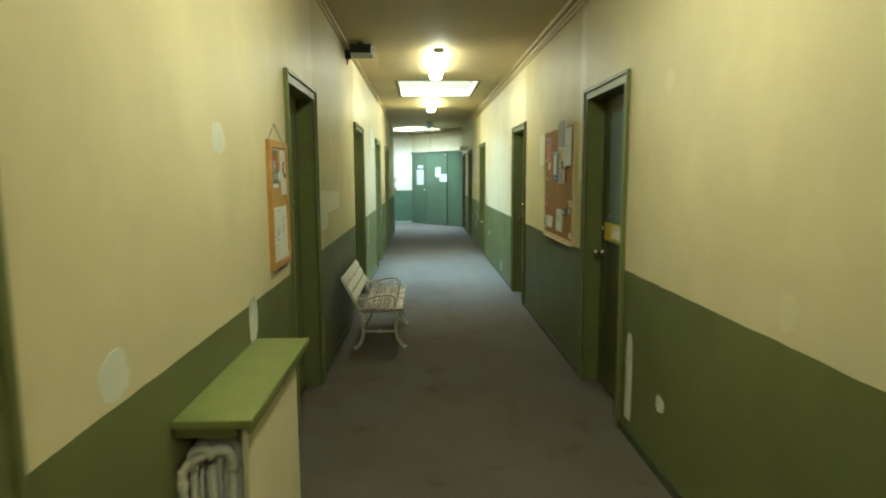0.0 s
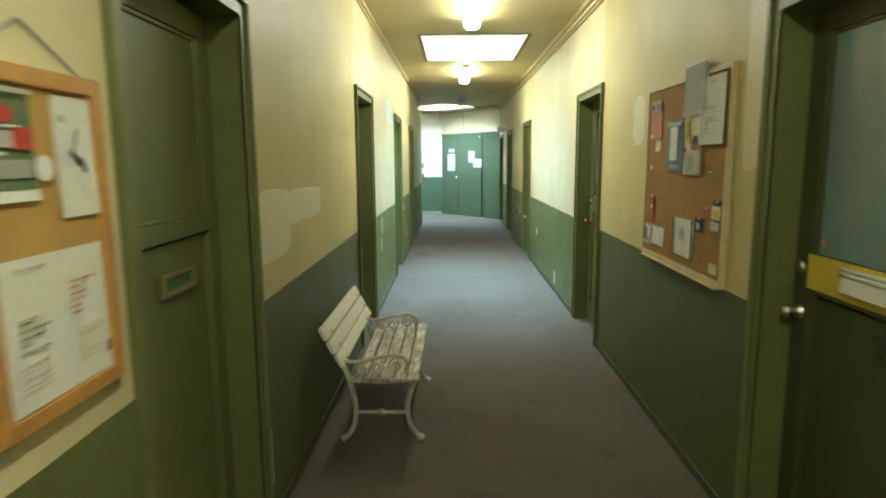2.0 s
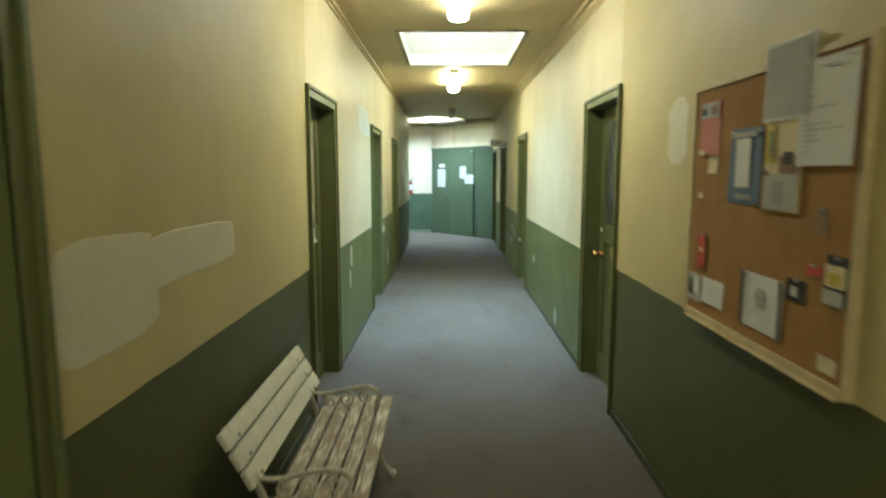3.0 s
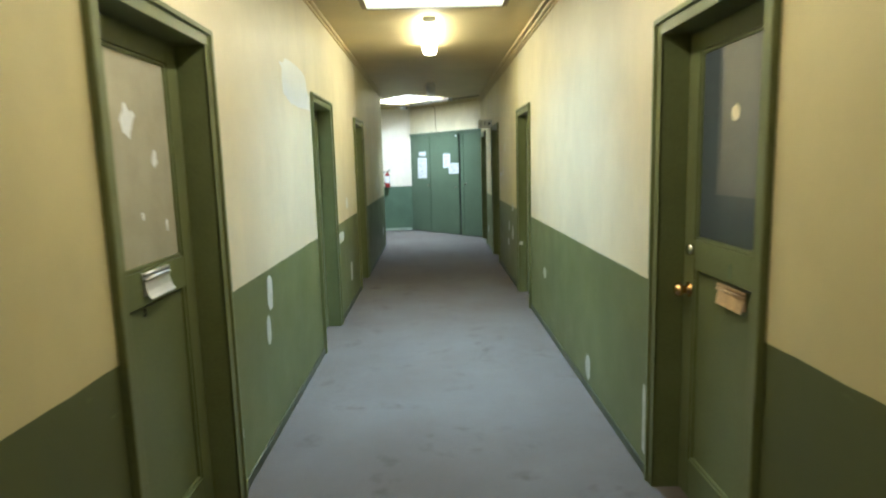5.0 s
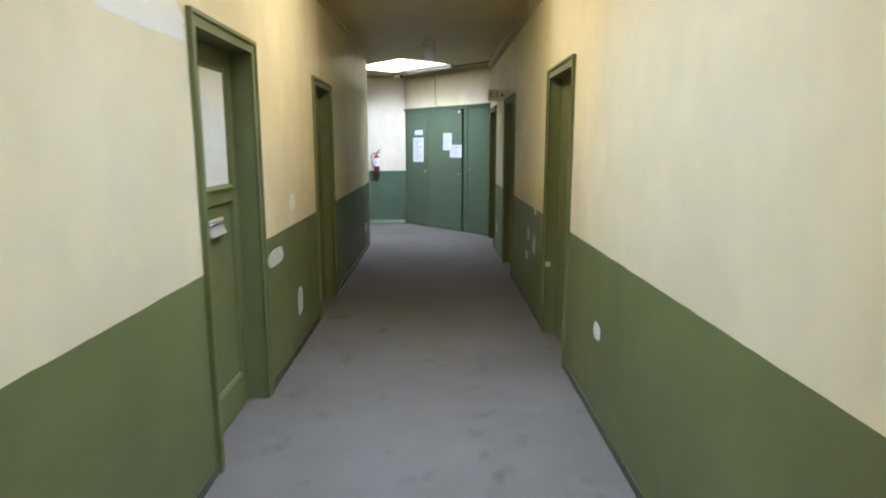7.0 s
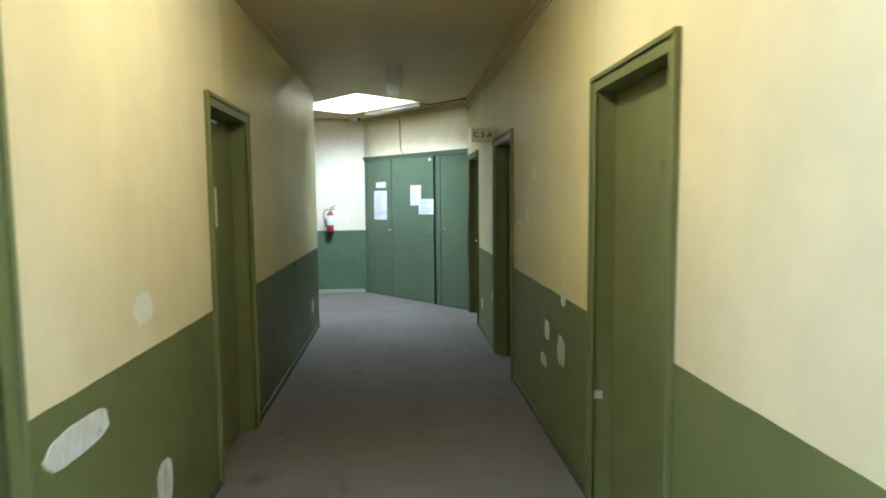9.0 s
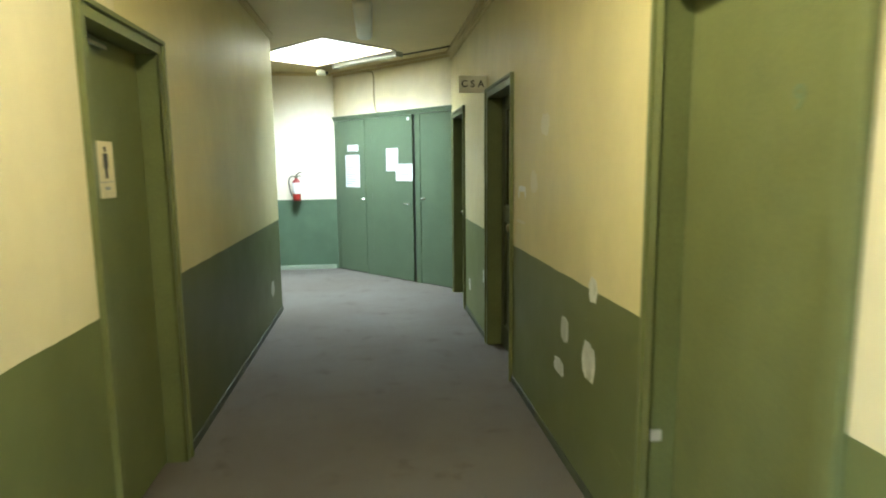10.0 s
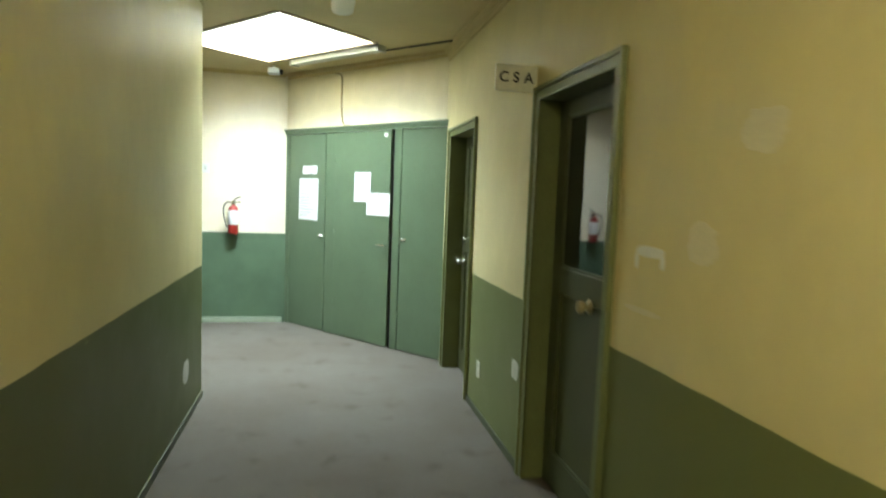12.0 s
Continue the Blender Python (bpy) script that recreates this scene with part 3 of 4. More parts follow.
part("ledge", boxes(((d0 + 0.012, 0.16, 1.316), (d0 - 0.014, DOORS_L[3][1] - DOORS_L[3][0] - 0.16, 1.328)), bevel=0.003), TRIMGREEN, leaf)

# left: flush door with a washroom sign
dr, leaf, S, d0 = door(-1, DOORS_L[4], "flush green washroom door with a white plastic sign", "flush", depth=0.09)
sg = part("washroom_sign", boxes(((d0, S(12.525 - 12.24), 1.40), (d0 - 0.006, S(12.685 - 12.24), 1.635)), bevel=0.004), PAPER_CREAM, leaf, "cream plastic sign with a dark symbol")
q = d0 - 0.0065
c = S(12.605 - 12.24)
part("sign_symbol", boxes(((q, c - 0.021, 1.525), (q - 0.001, c + 0.021, 1.585)), ((q, c - 0.012, 1.482), (q - 0.001, c + 0.012, 1.525)), ((q, c - 0.010, 1.592), (q - 0.001, c + 0.010, 1.612))), INK, leaf)
part("sign_line", boxes(((q, c - 0.075, 1.466), (q - 0.001, c + 0.075, 1.469)), ((q, c - 0.025, 1.435), (q - 0.001, c + 0.02, 1.448))), GREYINK, leaf)

part("door_closer", boxes(((d0, S(0.24), 2.000), (d0 - 0.035, S(0.40), 2.022)), bevel=0.003), CHROME, leaf, "bright metal closer arm")

# right: door 2
dr, leaf, S, d0 = door(1, DOORS_R[0], "dark green door 2 with obscured glass and a yellow strip", "half", DARKDOOR)
pane(leaf, FROSTED, d0, "glass_pane", "blue-grey obscured glass")
patch_plate(leaf, "yellow_strip", YELLOW, d0 - 0.0005, 0.19, 0.76, 1.075, 1.20, 0.004, "bright yellow painted strip", 0.001)
mail_slot(leaf, WHITEPLASTIC, d0 - 0.004, 0.34, 0.56, 1.105, 1.185, "white mail slot", 0.004)
letters("number", "2", 0.11, INK, leaf, Matrix.Translation((d0 + 0.012, 0.40, 0.96)) @ flip(1), "black number two")
deadbolt(leaf, CHROME, d0, 0.795, 1.145)
knob(leaf, CHROME, d0, 0.80, 0.975, label="chrome door knob")
part("sticker", boxes(((d0 + 0.0138, 0.70, 1.235), (d0 + 0.0128, 0.72, 1.258))), PINK, leaf)

# right: door 1
dr, leaf, S, d0 = door(1, DOORS_R[1], "green door 1 with dark glass and brass knob", "half")
pane(leaf, DARKGLASS, d0, "glass_pane", "dark glass with a round paper sticker")
pa, pb, pc, pd = leaf["pane"]
part("blind", boxes(((d0 + 0.0138, pa + 0.015, pc + 0.20), (d0 + 0.0128, pb - 0.15, pd - 0.015))), surface("drawn blind close behind glass", (0.125, 0.135, 0.125), 0.07, 0, 0.18, 2.2, 200, 0.01), leaf, "grey blind pressed against the glass")
bm = bmesh.new()
add_lathe(bm, [(0.030, 0), (0.030, 0.001)], Matrix.Translation((d0 + 0.0125, 7.092 - 6.61, 1.70)) @ Matrix.Rotation(radians(-90), 4, "Y"), 18)
part("round_sticker", bm, PAPER_CREAM, leaf)
letters("number", "1", 0.08, OLIVE, leaf, Matrix.Translation((d0 - 0.001, 7.06 - 6.61, 1.105)) @ flip(1), "painted-over number one")
mail_slot(leaf, WOODPLATE, d0 + 0.012, 6.96 - 6.61, 7.165 - 6.61, 0.965, 1.045, "pale brown mail slot", 0.003)
deadbolt(leaf, CHROME, d0, 7.40 - 6.61, 1.145)
knob(leaf, BRASS, d0, 7.415 - 6.61, 0.965, 0.03, label="polished brass door knob")

# right: door 9
dr, leaf, S, d0 = door(1, DOORS_R[2], "flush olive green door 9 in a moulded frame", "flush", TRIMGREEN, 0.085)
letters("number", "9", 0.085, OLIVE, leaf, Matrix.Translation((d0 - 0.001, 11.33 - 11.01, 1.672)) @ flip(1), "small dark number nine")
part("lock_scar", boxes(((d0, 0.082, 0.955), (d0 - 0.003, 0.122, 1.0)), bevel=0.001), OLIVE, leaf, "dark scar of an old lock")
part("strike_plate", boxes(((-0.006, 0.90 - CASE - 0.004, 0.565), (0.035, 0.90 - CASE + 0.001, 0.605)), bevel=0.001), SILVER, dr, "bright strike plate")

# right: door under the letters
dr, leaf, S, d0 = door(1, DOORS_R[3], "dark green office door with reflecting dark glass", "half", DARKDOOR)
pane(leaf, BLACKGLASS, d0, "glass_pane", "glass before a dark room")
knob(leaf, BRONZE, d0, 0.42, 1.05, 0.032, label="dull metal knob")

# right: last door by the cupboard
dr, leaf, S, d0 = door(1, DOORS_R[4], "dark green door with chrome lock beside the cupboard", "half", DARKDOOR, 0.13)
pane(leaf, DARKDOOR, d0, "panel")
deadbolt(leaf, CHROME, d0, 0.80, 1.165)
knob(leaf, CHROME, d0, 0.80, 0.975, label="chrome door knob")


# ---- filler and paint patches on the walls ----
rng = random.Random(7)


def blob(wall, side, ya, yb, za, zb, material=FILLER, lean=0.0, name="filler_patch", thick=0.0016, square=2.4, label="", ragged=1.0):
    """An irregular thin daub on a corridor wall."""
    x = XR if side > 0 else XL
    cy, cz, ry, rz = (ya + yb) / 2, (za + zb) / 2, abs(yb - ya) / 2, abs(zb - za) / 2
    bm = bmesh.new()
    n, ph, ring, top = 56, rng.uniform(0, 50), [], []
    for k in range(n):
        t = k * math.tau / n
        c, s = math.cos(t), math.sin(t)
        q = 1 + ragged * (0.22 * noise.noise((c * 1.5 + ph, s * 1.5, 0)) + 0.14 * noise.noise((c * 4 + ph, s * 4, 3)) + 0.07 * noise.noise((c * 9 + ph, s * 9, 5)))
        y = math.copysign(abs(c) ** (2 / square), c) * ry * q
        z = math.copysign(abs(s) ** (2 / square), s) * rz * q
        y += lean * z
        ring.append(bm.verts.new((x, cy + y, cz + z)))
        top.append(bm.verts.new((x - side * thick, cy + y * 0.97, cz + z * 0.97)))
    for k in range(n):
        bm.faces.new((ring[k], ring[(k + 1) % n], top[(k + 1) % n], top[k]))
    bm.faces.new(top)
    return part(name, bm, material, wall, label)


for ya, yb, za, zb in ((3.03, 3.13, 0.09, 0.60), (2.57, 2.67, 0.335, 0.42), (7.575, 7.655, 0.10, 0.455), (8.65, 8.76, 0.075, 0.245), (10.18, 10.32, 0.47, 0.565),
                       (12.38, 12.48, 0.92, 1.03), (12.74, 12.87, 0.63, 0.76), (12.81, 12.97, 0.43, 0.52), (12.39, 12.54, 0.55, 0.735), (15.00, 15.12, 0.49, 0.61)):
    blob(wall_right, 1, ya, yb, za, zb, square=6 if zb - za > 0.3 else 2.6, ragged=0.5 if zb - za > 0.3 else 1.0)
for ya, yb, za, zb, lean in ((2.335, 2.465, 0.80, 1.00, 0), (8.16, 8.26, 0.74, 0.94, 0), (8.10, 8.18, 0.555, 0.725, 0), (10.70, 11.08, 0.775, 0.885, 0), (11.44, 11.60, 0.26, 0.48, 0),
                             (15.78, 15.95, 0.27, 0.42, 0)):
    blob(wall_left, -1, ya, yb, za, zb, lean=lean, square=3 if zb - za > 0.18 else 2.4, ragged=0.5)
for ya, yb, za, zb in ((1.57, 1.69, 1.02, 1.14), (2.60, 2.71, 1.93, 2.04), (13.35, 13.50, 1.36, 1.48), (13.12, 13.28, 1.68, 1.80)):
    blob(wall_right, 1, ya, yb, za, zb, TOUCHUP, name="paint_patch", thick=0.0012)
for ya, yb, za, zb in ((1.98, 2.12, 1.62, 1.74), (1.13, 1.27, 0.985, 1.12), (11.31, 11.48, 1.08, 1.20)):
    blob(wall_left, -1, ya, yb, za, zb, PATCH_WHITE, name="paint_patch", thick=0.0012)
# ghost of a removed holder: bright filler along its top and down its sides, a faint curve below
for ya, yb, za, zb in ((13.62, 13.80, 1.350, 1.388), (13.615, 13.64, 1.315, 1.36), (13.78, 13.805, 1.305, 1.36)):
    blob(wall_right, 1, ya, yb, za, zb, PAPER, name="filler_patch", square=3, ragged=0.4, thick=0.002 if yb - ya > 0.1 else 0.0016)
blob(wall_right, 1, 13.62, 13.86, 1.145, 1.165, TOUCHUP, lean=0, name="paint_patch", thick=0.0012, ragged=0.4)
blob(wall_left, -1, 4.12, 4.62, 1.12, 1.42, TOUCHUP_GREY, name="paint_patch", thick=0.0012, square=5, ragged=0.35)
blob(wall_left, -1, 4.55, 5.28, 1.24, 1.40, TOUCHUP_GREY, name="paint_patch", thick=0.0014, square=5, ragged=0.35)
# whitish slanting patch high on the left wall near the skylight
blob(wall_left, -1, 8.78, 9.66, 1.98, 2.24, PATCH_WHITE, lean=-0.6, name="paint_patch", thick=0.0012, square=4)
blob(wall_right, 1, 5.56, 5.82, 1.63, 1.92, TOUCHUP_GREY, name="paint_patch", thick=0.0012, square=3)
blob(wall_right, 1, 4.125, 4.30, 1.50, 2.72, TOUCHUP_CREAM, name="paint_patch", thick=0.0012, square=6, ragged=0.3)


# bare chips on the casing edges
for x, y, za, zb in ((XL + 0.0265, 4.098, 0.22, 0.46), (XL + 0.0265, 4.096, 0.05, 0.09), (XL + 0.0265, 7.522, 0.30, 0.34)):
    part("paint_chip", boxes(((x, y - 0.006, za), (x + 0.001, y, zb))), FILLER, wall_left, "pale chip of bare plaster")


# ---- ceiling lamps ----
def lamp(y0, y1, lit, label, tube=None):
    ob = stand("ceiling_light", pose(-0.03, (y0 + y1) / 2, H), label, "ceiling light", "ceiling lights along the corridor")
    L = (y1 - y0) / 2
    part("base", boxes(((-0.06, -L, -0.045), (0.06, L, 0)), bevel=0.006), WHITEPLASTIC, ob)
    bm = bmesh.new()
    n, prof = 10, []
    for k in range(n + 1):
        t = math.pi * k / n
        prof.append((0.078 * math.cos(t), -0.046 - 0.062 * math.sin(t) ** 0.55))
    ends = [[bm.verts.new((x, yy, z)) for x, z in prof] for yy in (-L + 0.006, L - 0.006)]
    for k in range(n):
        bm.faces.new((ends[0][k], ends[0][k + 1], ends[1][k + 1], ends[1][k]))
    for e in ends:
        bm.faces.new(e)
    bm.faces.new((ends[0][0], ends[0][-1], ends[1][-1], ends[1][0]))
    part("diffuser", bm, tube if lit else WHITEPLASTIC, ob, "glowing wrap-round diffuser" if lit else "unlit white diffuser", True)
    for s in (-1, 1):
        part("end_cap", boxes(((-0.050, s * (L - 0.034), -0.052), (0.050, s * (L + 0.004), -0.002)), bevel=0.006), WHITEPLASTIC, ob)
    return ob


lamp(-2.30, -0.95, True, "lit fluorescent ceiling light with a wrap-round diffuser", TUBE)
lamp(1.30, 2.65, True, "lit fluorescent ceiling light with a wrap-round diffuser", TUBE)
lamp(6.28, 7.72, True, "lit fluorescent ceiling light with a wrap-round diffuser", TUBE_MID)
lamp(10.52, 11.80, True, "lit fluorescent ceiling light with a wrap-round diffuser", TUBE_OLD)
lamp(14.95, 16.15, False, "unlit fluorescent ceiling light in the dark stretch")

# unlit strip beside the slanting skylight
ob = stand("strip_light", Matrix.Translation((0.30, 17.22, H)) @ Matrix(((-uu.x, vv.x, 0, 0), (-uu.y, vv.y, 0, 0), (0, 0, 1, 0), (0, 0, 0, 1))), "unlit white strip light beside the skylight", "ceiling light")
part("body", boxes(((0.02, 0.05, -0.05), (1.28, 0.15, 0)), bevel=0.008), WHITEPLASTIC, ob)
for q in (0.02, 1.25):
    part("end_cap", boxes(((q, 0.045, -0.06), (q + 0.03, 0.155, -0.001)), bevel=0.005), GREYMETAL, ob)

# boxes under the ceiling
ob = stand("emergency_box", pose(0, 0, 0), "dark brown box bracketed under the ceiling corner", "wall box")
part("housing", boxes(((-0.925, 5.86, 2.735), (-0.715, 6.16, 2.815)), bevel=0.006), DARKPLASTIC, ob)
part("front_lip", boxes(((-0.93, 5.84, 2.80), (-0.705, 6.17, 2.818)), bevel=0.004), DARKPLASTIC, ob)
for q in (((-0.985, 5.98, 2.70), (-0.925, 6.02, 2.79)), ((-0.86, 5.98, 2.81), (-0.80, 6.02, 2.864))):
    part("bracket", boxes(q, bevel=0.003), DARKPLASTIC, ob)
bm = bmesh.new()
add_tube(bm, smooth_path([(-0.972, 6.0, 2.80), (-0.965, 6.03, 2.74), (-0.972, 6.06, 2.66), (-0.974, 6.12, 2.70), (-0.972, 6.2, 2.79)]), 0.006)
part("cable", bm, DARKPLASTIC, ob, "", True)

ob = stand("security_camera", pose(0, 0, 0), "small white camera on a ceiling bracket", "camera")
part("body", boxes(((-0.72, 18.52, 2.775), (-0.60, 18.66, 2.835)), bevel=0.008), WHITEPLASTIC, ob)
bm = bmesh.new()
add_lathe(bm, [(0.024, 0), (0.024, 0.03), (0.018, 0.032)], Matrix.Translation((-0.60, 18.60, 2.805)) @ Matrix.Rotation(radians(90), 4, "Y"))
part("lens", bm, RUBBER, ob, "", True)
bm = bmesh.new()
add_tube(bm, [(-0.66, 18.6, 2.83), (-0.66, 18.6, H - 0.001)], 0.011)
part("bracket", bm, WHITEPLASTIC, ob, "", True)

# cable down the wall above the cupboard
bm = bmesh.new()
add_tube(bm, smooth_path([(0.80, 0.012, 2.80), (0.90, 0.014, 2.78), (0.925, 0.016, 2.70), (0.92, 0.018, 2.50), (0.935, 0.018, 2.33), (0.98, 0.012, 2.255), (1.06, 0.008, 2.245)]), 0.008)
whole("wall_cable", bm, surface("grimy cable paint", (0.36, 0.29, 0.16), 0.5), "painted cable hanging down the wall to the cupboard", "cable", m=CUP, smooth=True)
bm = bmesh.new()
add_tube(bm, smooth_path([(-0.42, 18.20, H - 0.012), (-0.05, 17.87, H - 0.014), (0.45, 17.36, H - 0.02), (0.93, 16.87, H - 0.013)]), 0.010)
whole("ceiling_cable", bm, DARKPLASTIC, "dark cable clipped across the ceiling of the lobby", "cable", smooth=True)

# ---- built-in cupboard ----
cup = stand("built_in_cupboard", CUP, "green built-in cupboard with three tall doors and pinned papers", "cupboard")
CT = 2.225
for q0, q1 in ((0.0, 0.085), (0.725, 0.875), (1.725, 1.815), (2.44, 2.53)):
    part("frame_post", boxes(((q0, 0.0, 0), (q1, 0.03, CT - 0.05)), bevel=0.003), CUPBOARD, cup)
part("top_rail", boxes(((0.0, -0.012, CT - 0.05), (2.53, 0.03, CT)), ((0.0, -0.022, CT - 0.014), (2.53, 0.03, CT + 0.012)), bevel=0.003), CUPBOARD, cup)
# black sheet behind the doors paints the shade in their gaps
part("gap_shade_sheet", boxes(((0.085, 0.024, 0), (2.44, 0.029, CT - 0.05))), INK, cup)


def cupboard_door(s0, s1, front, label):
    dd = part("door", boxes(((s0, front, 0.012), (s1, front + 0.022, CT - 0.056)), bevel=0.003), CUPBOARD, cup, label)
    for q in (0.35, 1.1, 1.9):
        bm = bmesh.new()
        add_tube(bm, [(s0 - 0.004, front, q - 0.04), (s0 - 0.004, front, q + 0.04)], 0.006)
        part("hinge", bm, CUPBOARD, dd, "", True)
    return dd


d1 = cupboard_door(0.095, 0.708, 0.0, "narrow green cupboard door")
d2 = cupboard_door(0.890, 1.692, -0.016, "wide green cupboard door standing slightly ajar")
d3 = cupboard_door(1.828, 2.430, 0.0, "narrow green cupboard door")


def cup_knob(dd, s, front, z):
    bm = bmesh.new()
    add_lathe(bm, [(0.02, 0), (0.02, 0.003), (0.008, 0.006), (0.008, 0.02), (0.017, 0.026), (0.019, 0.034), (0.01, 0.042)], Matrix.Translation((s, front, z)) @ Matrix.Rotation(radians(90), 4, "X"))
    part("handle", bm, CHROME, dd, "chrome knob", True)


cup_knob(d1, 0.665, 0.0, 1.06)
bm = bmesh.new()
add_tube(bm, smooth_path([(1.655, -0.018, 1.03), (1.655, -0.055, 1.03), (1.60, -0.06, 1.032), (1.555, -0.058, 1.028)]), 0.009)
part("handle", bm, CHROME, d2, "chrome lever", True)
cup_knob(d3, 1.885, 0.0, 1.10)
part("catch", boxes(((1.60, -0.018, 2.105), (1.645, -0.016, 2.14))), PAPER, d2)


def paper(name, m, w, h, label, ink=0, material=PAPER, bend=0.006, ink_material=GREYINK, seed=0):
    """A slightly curled sheet with bars of print. Local x right, z up, y out of the wall is negative."""
    r = random.Random(seed)
    bm = bmesh.new()
    nx, nz = 4, 6
    curl = r.uniform(0.4, 1.0) * bend

    def off(u, v):
        return -0.0015 - curl * ((1 - v) ** 2 + 0.5 * (2 * u - 1) ** 2 * (1 - v))
    grid = [[bm.verts.new((w * (u / nx - 0.5), off(u / nx, v / nz), h * (v / nz - 0.5))) for u in range(nx + 1)] for v in range(nz + 1)]
    for v in range(nz):
        for u in range(nx):
            bm.faces.new((grid[v][u], grid[v][u + 1], grid[v + 1][u + 1], grid[v + 1][u]))
    back = [[bm.verts.new(v_.co + Vector((0, 0.0008, 0))) for v_ in row] for row in grid]
    for v in range(nz):
        for u in range(nx):
            bm.faces.new((back[v][u], back[v + 1][u], back[v + 1][u + 1], back[v][u + 1]))
    rim = [(0, u) for u in range(nx)] + [(v, nx) for v in range(nz)] + [(nz, nx - u) for u in range(nx)] + [(nz - v, 0) for v in range(nz)]
    for p, q in zip(rim, rim[1:] + rim[:1]):
        bm.faces.new((grid[p[0]][p[1]], back[p[0]][p[1]], back[q[0]][q[1]], grid[q[0]][q[1]]))
    sheet = whole(name, bm, material, label, "paper", m=m)
    if ink:
        bm = bmesh.new()
        rows = ink
        for k in range(rows):
            v = 0.90 - 0.80 * k / max(rows - 1, 1)
            wd = w * r.uniform(0.35, 0.8)
            x0 = -w * 0.42
            add_box(bm, (x0, off(0.5, v) - 0.0012, h * (v - 0.5)), (x0 + wd, off(0.5, v) - 0.0022, h * (v - 0.5) + h * 0.25 / max(rows, 4)))
        part("print", bm, ink_material, sheet)
    return sheet


for s0, s1, z0, z1, lab, ink, fr_ in ((0.335, 0.578, 1.735, 1.825, "small white notice pinned to the cupboard", 2, 0.0), (0.275, 0.600, 1.225, 1.685, "tall white notice pinned to the cupboard", 12, 0.0),
                                    (1.190, 1.425, 1.455, 1.755, "white notice taped to the cupboard door", 8, -0.016), (1.378, 1.700, 1.325, 1.55, "white notice with print taped to the cupboard door", 7, -0.019)):
    paper("notice", CUP @ Matrix.Translation(((s0 + s1) / 2, fr_ - 0.001, (z0 + z1) / 2)), s1 - s0, z1 - z0, lab, ink, PAPER, 0.004, seed=int(s0 * 100))

# ---- small sign standing out from the wall beyond the door ----
sg = stand("letter_sign", Matrix.Translation((XR, 14.925, 0)), "small cream projecting sign with black letters C S A", "sign")
part("board", boxes(((-0.232, 0, 2.108), (0, 0.012, 2.246)), bevel=0.002), WHITEPAINT, sg, "cream board")
part("bracket", boxes(((-0.012, 0.012, 2.12), (0, 0.030, 2.235)), bevel=0.002), TOUCHUP, sg)
for ch, x in (("C", -0.186), ("S", -0.118), ("A", -0.049)):
    letters("letter", ch, 0.076, INK, sg, Matrix.Translation((x, -0.002, 2.178)) @ Matrix.Rotation(radians(90), 4, "X"), "black letter", 0.002)

# ---- fire extinguisher ----
ex = stand("fire_extinguisher", pose(-1.105, YBACK - 0.085, 1.03), "red fire extinguisher with white label hung on the end wall", "fire extinguisher")
bm = bmesh.new()
add_lathe(bm, [(0.045, 0), (0.055, 0.008), (0.056, 0.02), (0.056, 0.27), (0.050, 0.295), (0.032, 0.315), (0.018, 0.322), (0.018, 0.345)], n=24)
part("cylinder", bm, REDPAINT, ex, "", True)
bm = bmesh.new()
add_lathe(bm, [(0.0566, 0.105), (0.0572, 0.106), (0.0572, 0.262), (0.0566, 0.264)], n=24)
part("label", bm, PAPER, ex, "white printed label", True)
part("valve", boxes(((-0.02, -0.02, 0.335), (0.02, 0.02, 0.368)), bevel=0.004), CHROME, ex)
bm = bmesh.new()
add_tube(bm, [(0.0, -0.01, 0.372), (0.05, -0.03, 0.41), (0.085, -0.04, 0.42)], 0.007)
add_tube(bm, [(0.0, -0.01, 0.355), (0.05, -0.03, 0.365), (0.08, -0.04, 0.36)], 0.007)
part("lever", bm, RUBBER, ex, "", True)
bm = bmesh.new()
add_tube(bm, smooth_path([(-0.015, -0.01, 0.352), (-0.06, -0.015, 0.36), (-0.10, -0.01, 0.31), (-0.105, 0.0, 0.22), (-0.085, 0.0, 0.13), (-0.066, -0.01, 0.07)]), 0.008)
part("hose", bm, RUBBER, ex, "", True)
part("bracket", boxes(((-0.02, 0.05, 0.16), (0.02, 0.085, 0.36)), ((-0.06, 0.045, 0.20), (0.06, 0.06, 0.215)), bevel=0.003), GREYMETAL, ex)
ob = stand("light_switch", pose(-1.415, YBACK, 1.76), "small cream switch box on the end wall", "switch")
part("plate", boxes(((-0.035, 0, -0.055), (0.035, -0.02, 0.055)), bevel=0.004), WHITEPLASTIC, ob)
part("rocker", boxes(((-0.012, -0.018, -0.02), (0.012, -0.026, 0.02)), bevel=0.003), PAPER_GREY, ob)
ob = stand("wall_outlet", pose(XR, 15.83, 0.33), "small white outlet low on the green wall", "outlet")
part("plate", boxes(((0, -0.036, -0.057), (-0.006, 0.036, 0.057)), bevel=0.002), WHITEPLASTIC, ob)
for q in (0.012, -0.042):
    part("socket", boxes(((-0.005, -0.015, q), (-0.0075, 0.015, q + 0.03)), bevel=0.001), PAPER_GREY, ob)

# ---- radiator under its shelf ----
rad = stand("radiator", pose(-0.905, 1.60, 0), "old silver column radiator boxed in under a shelf", "radiator")


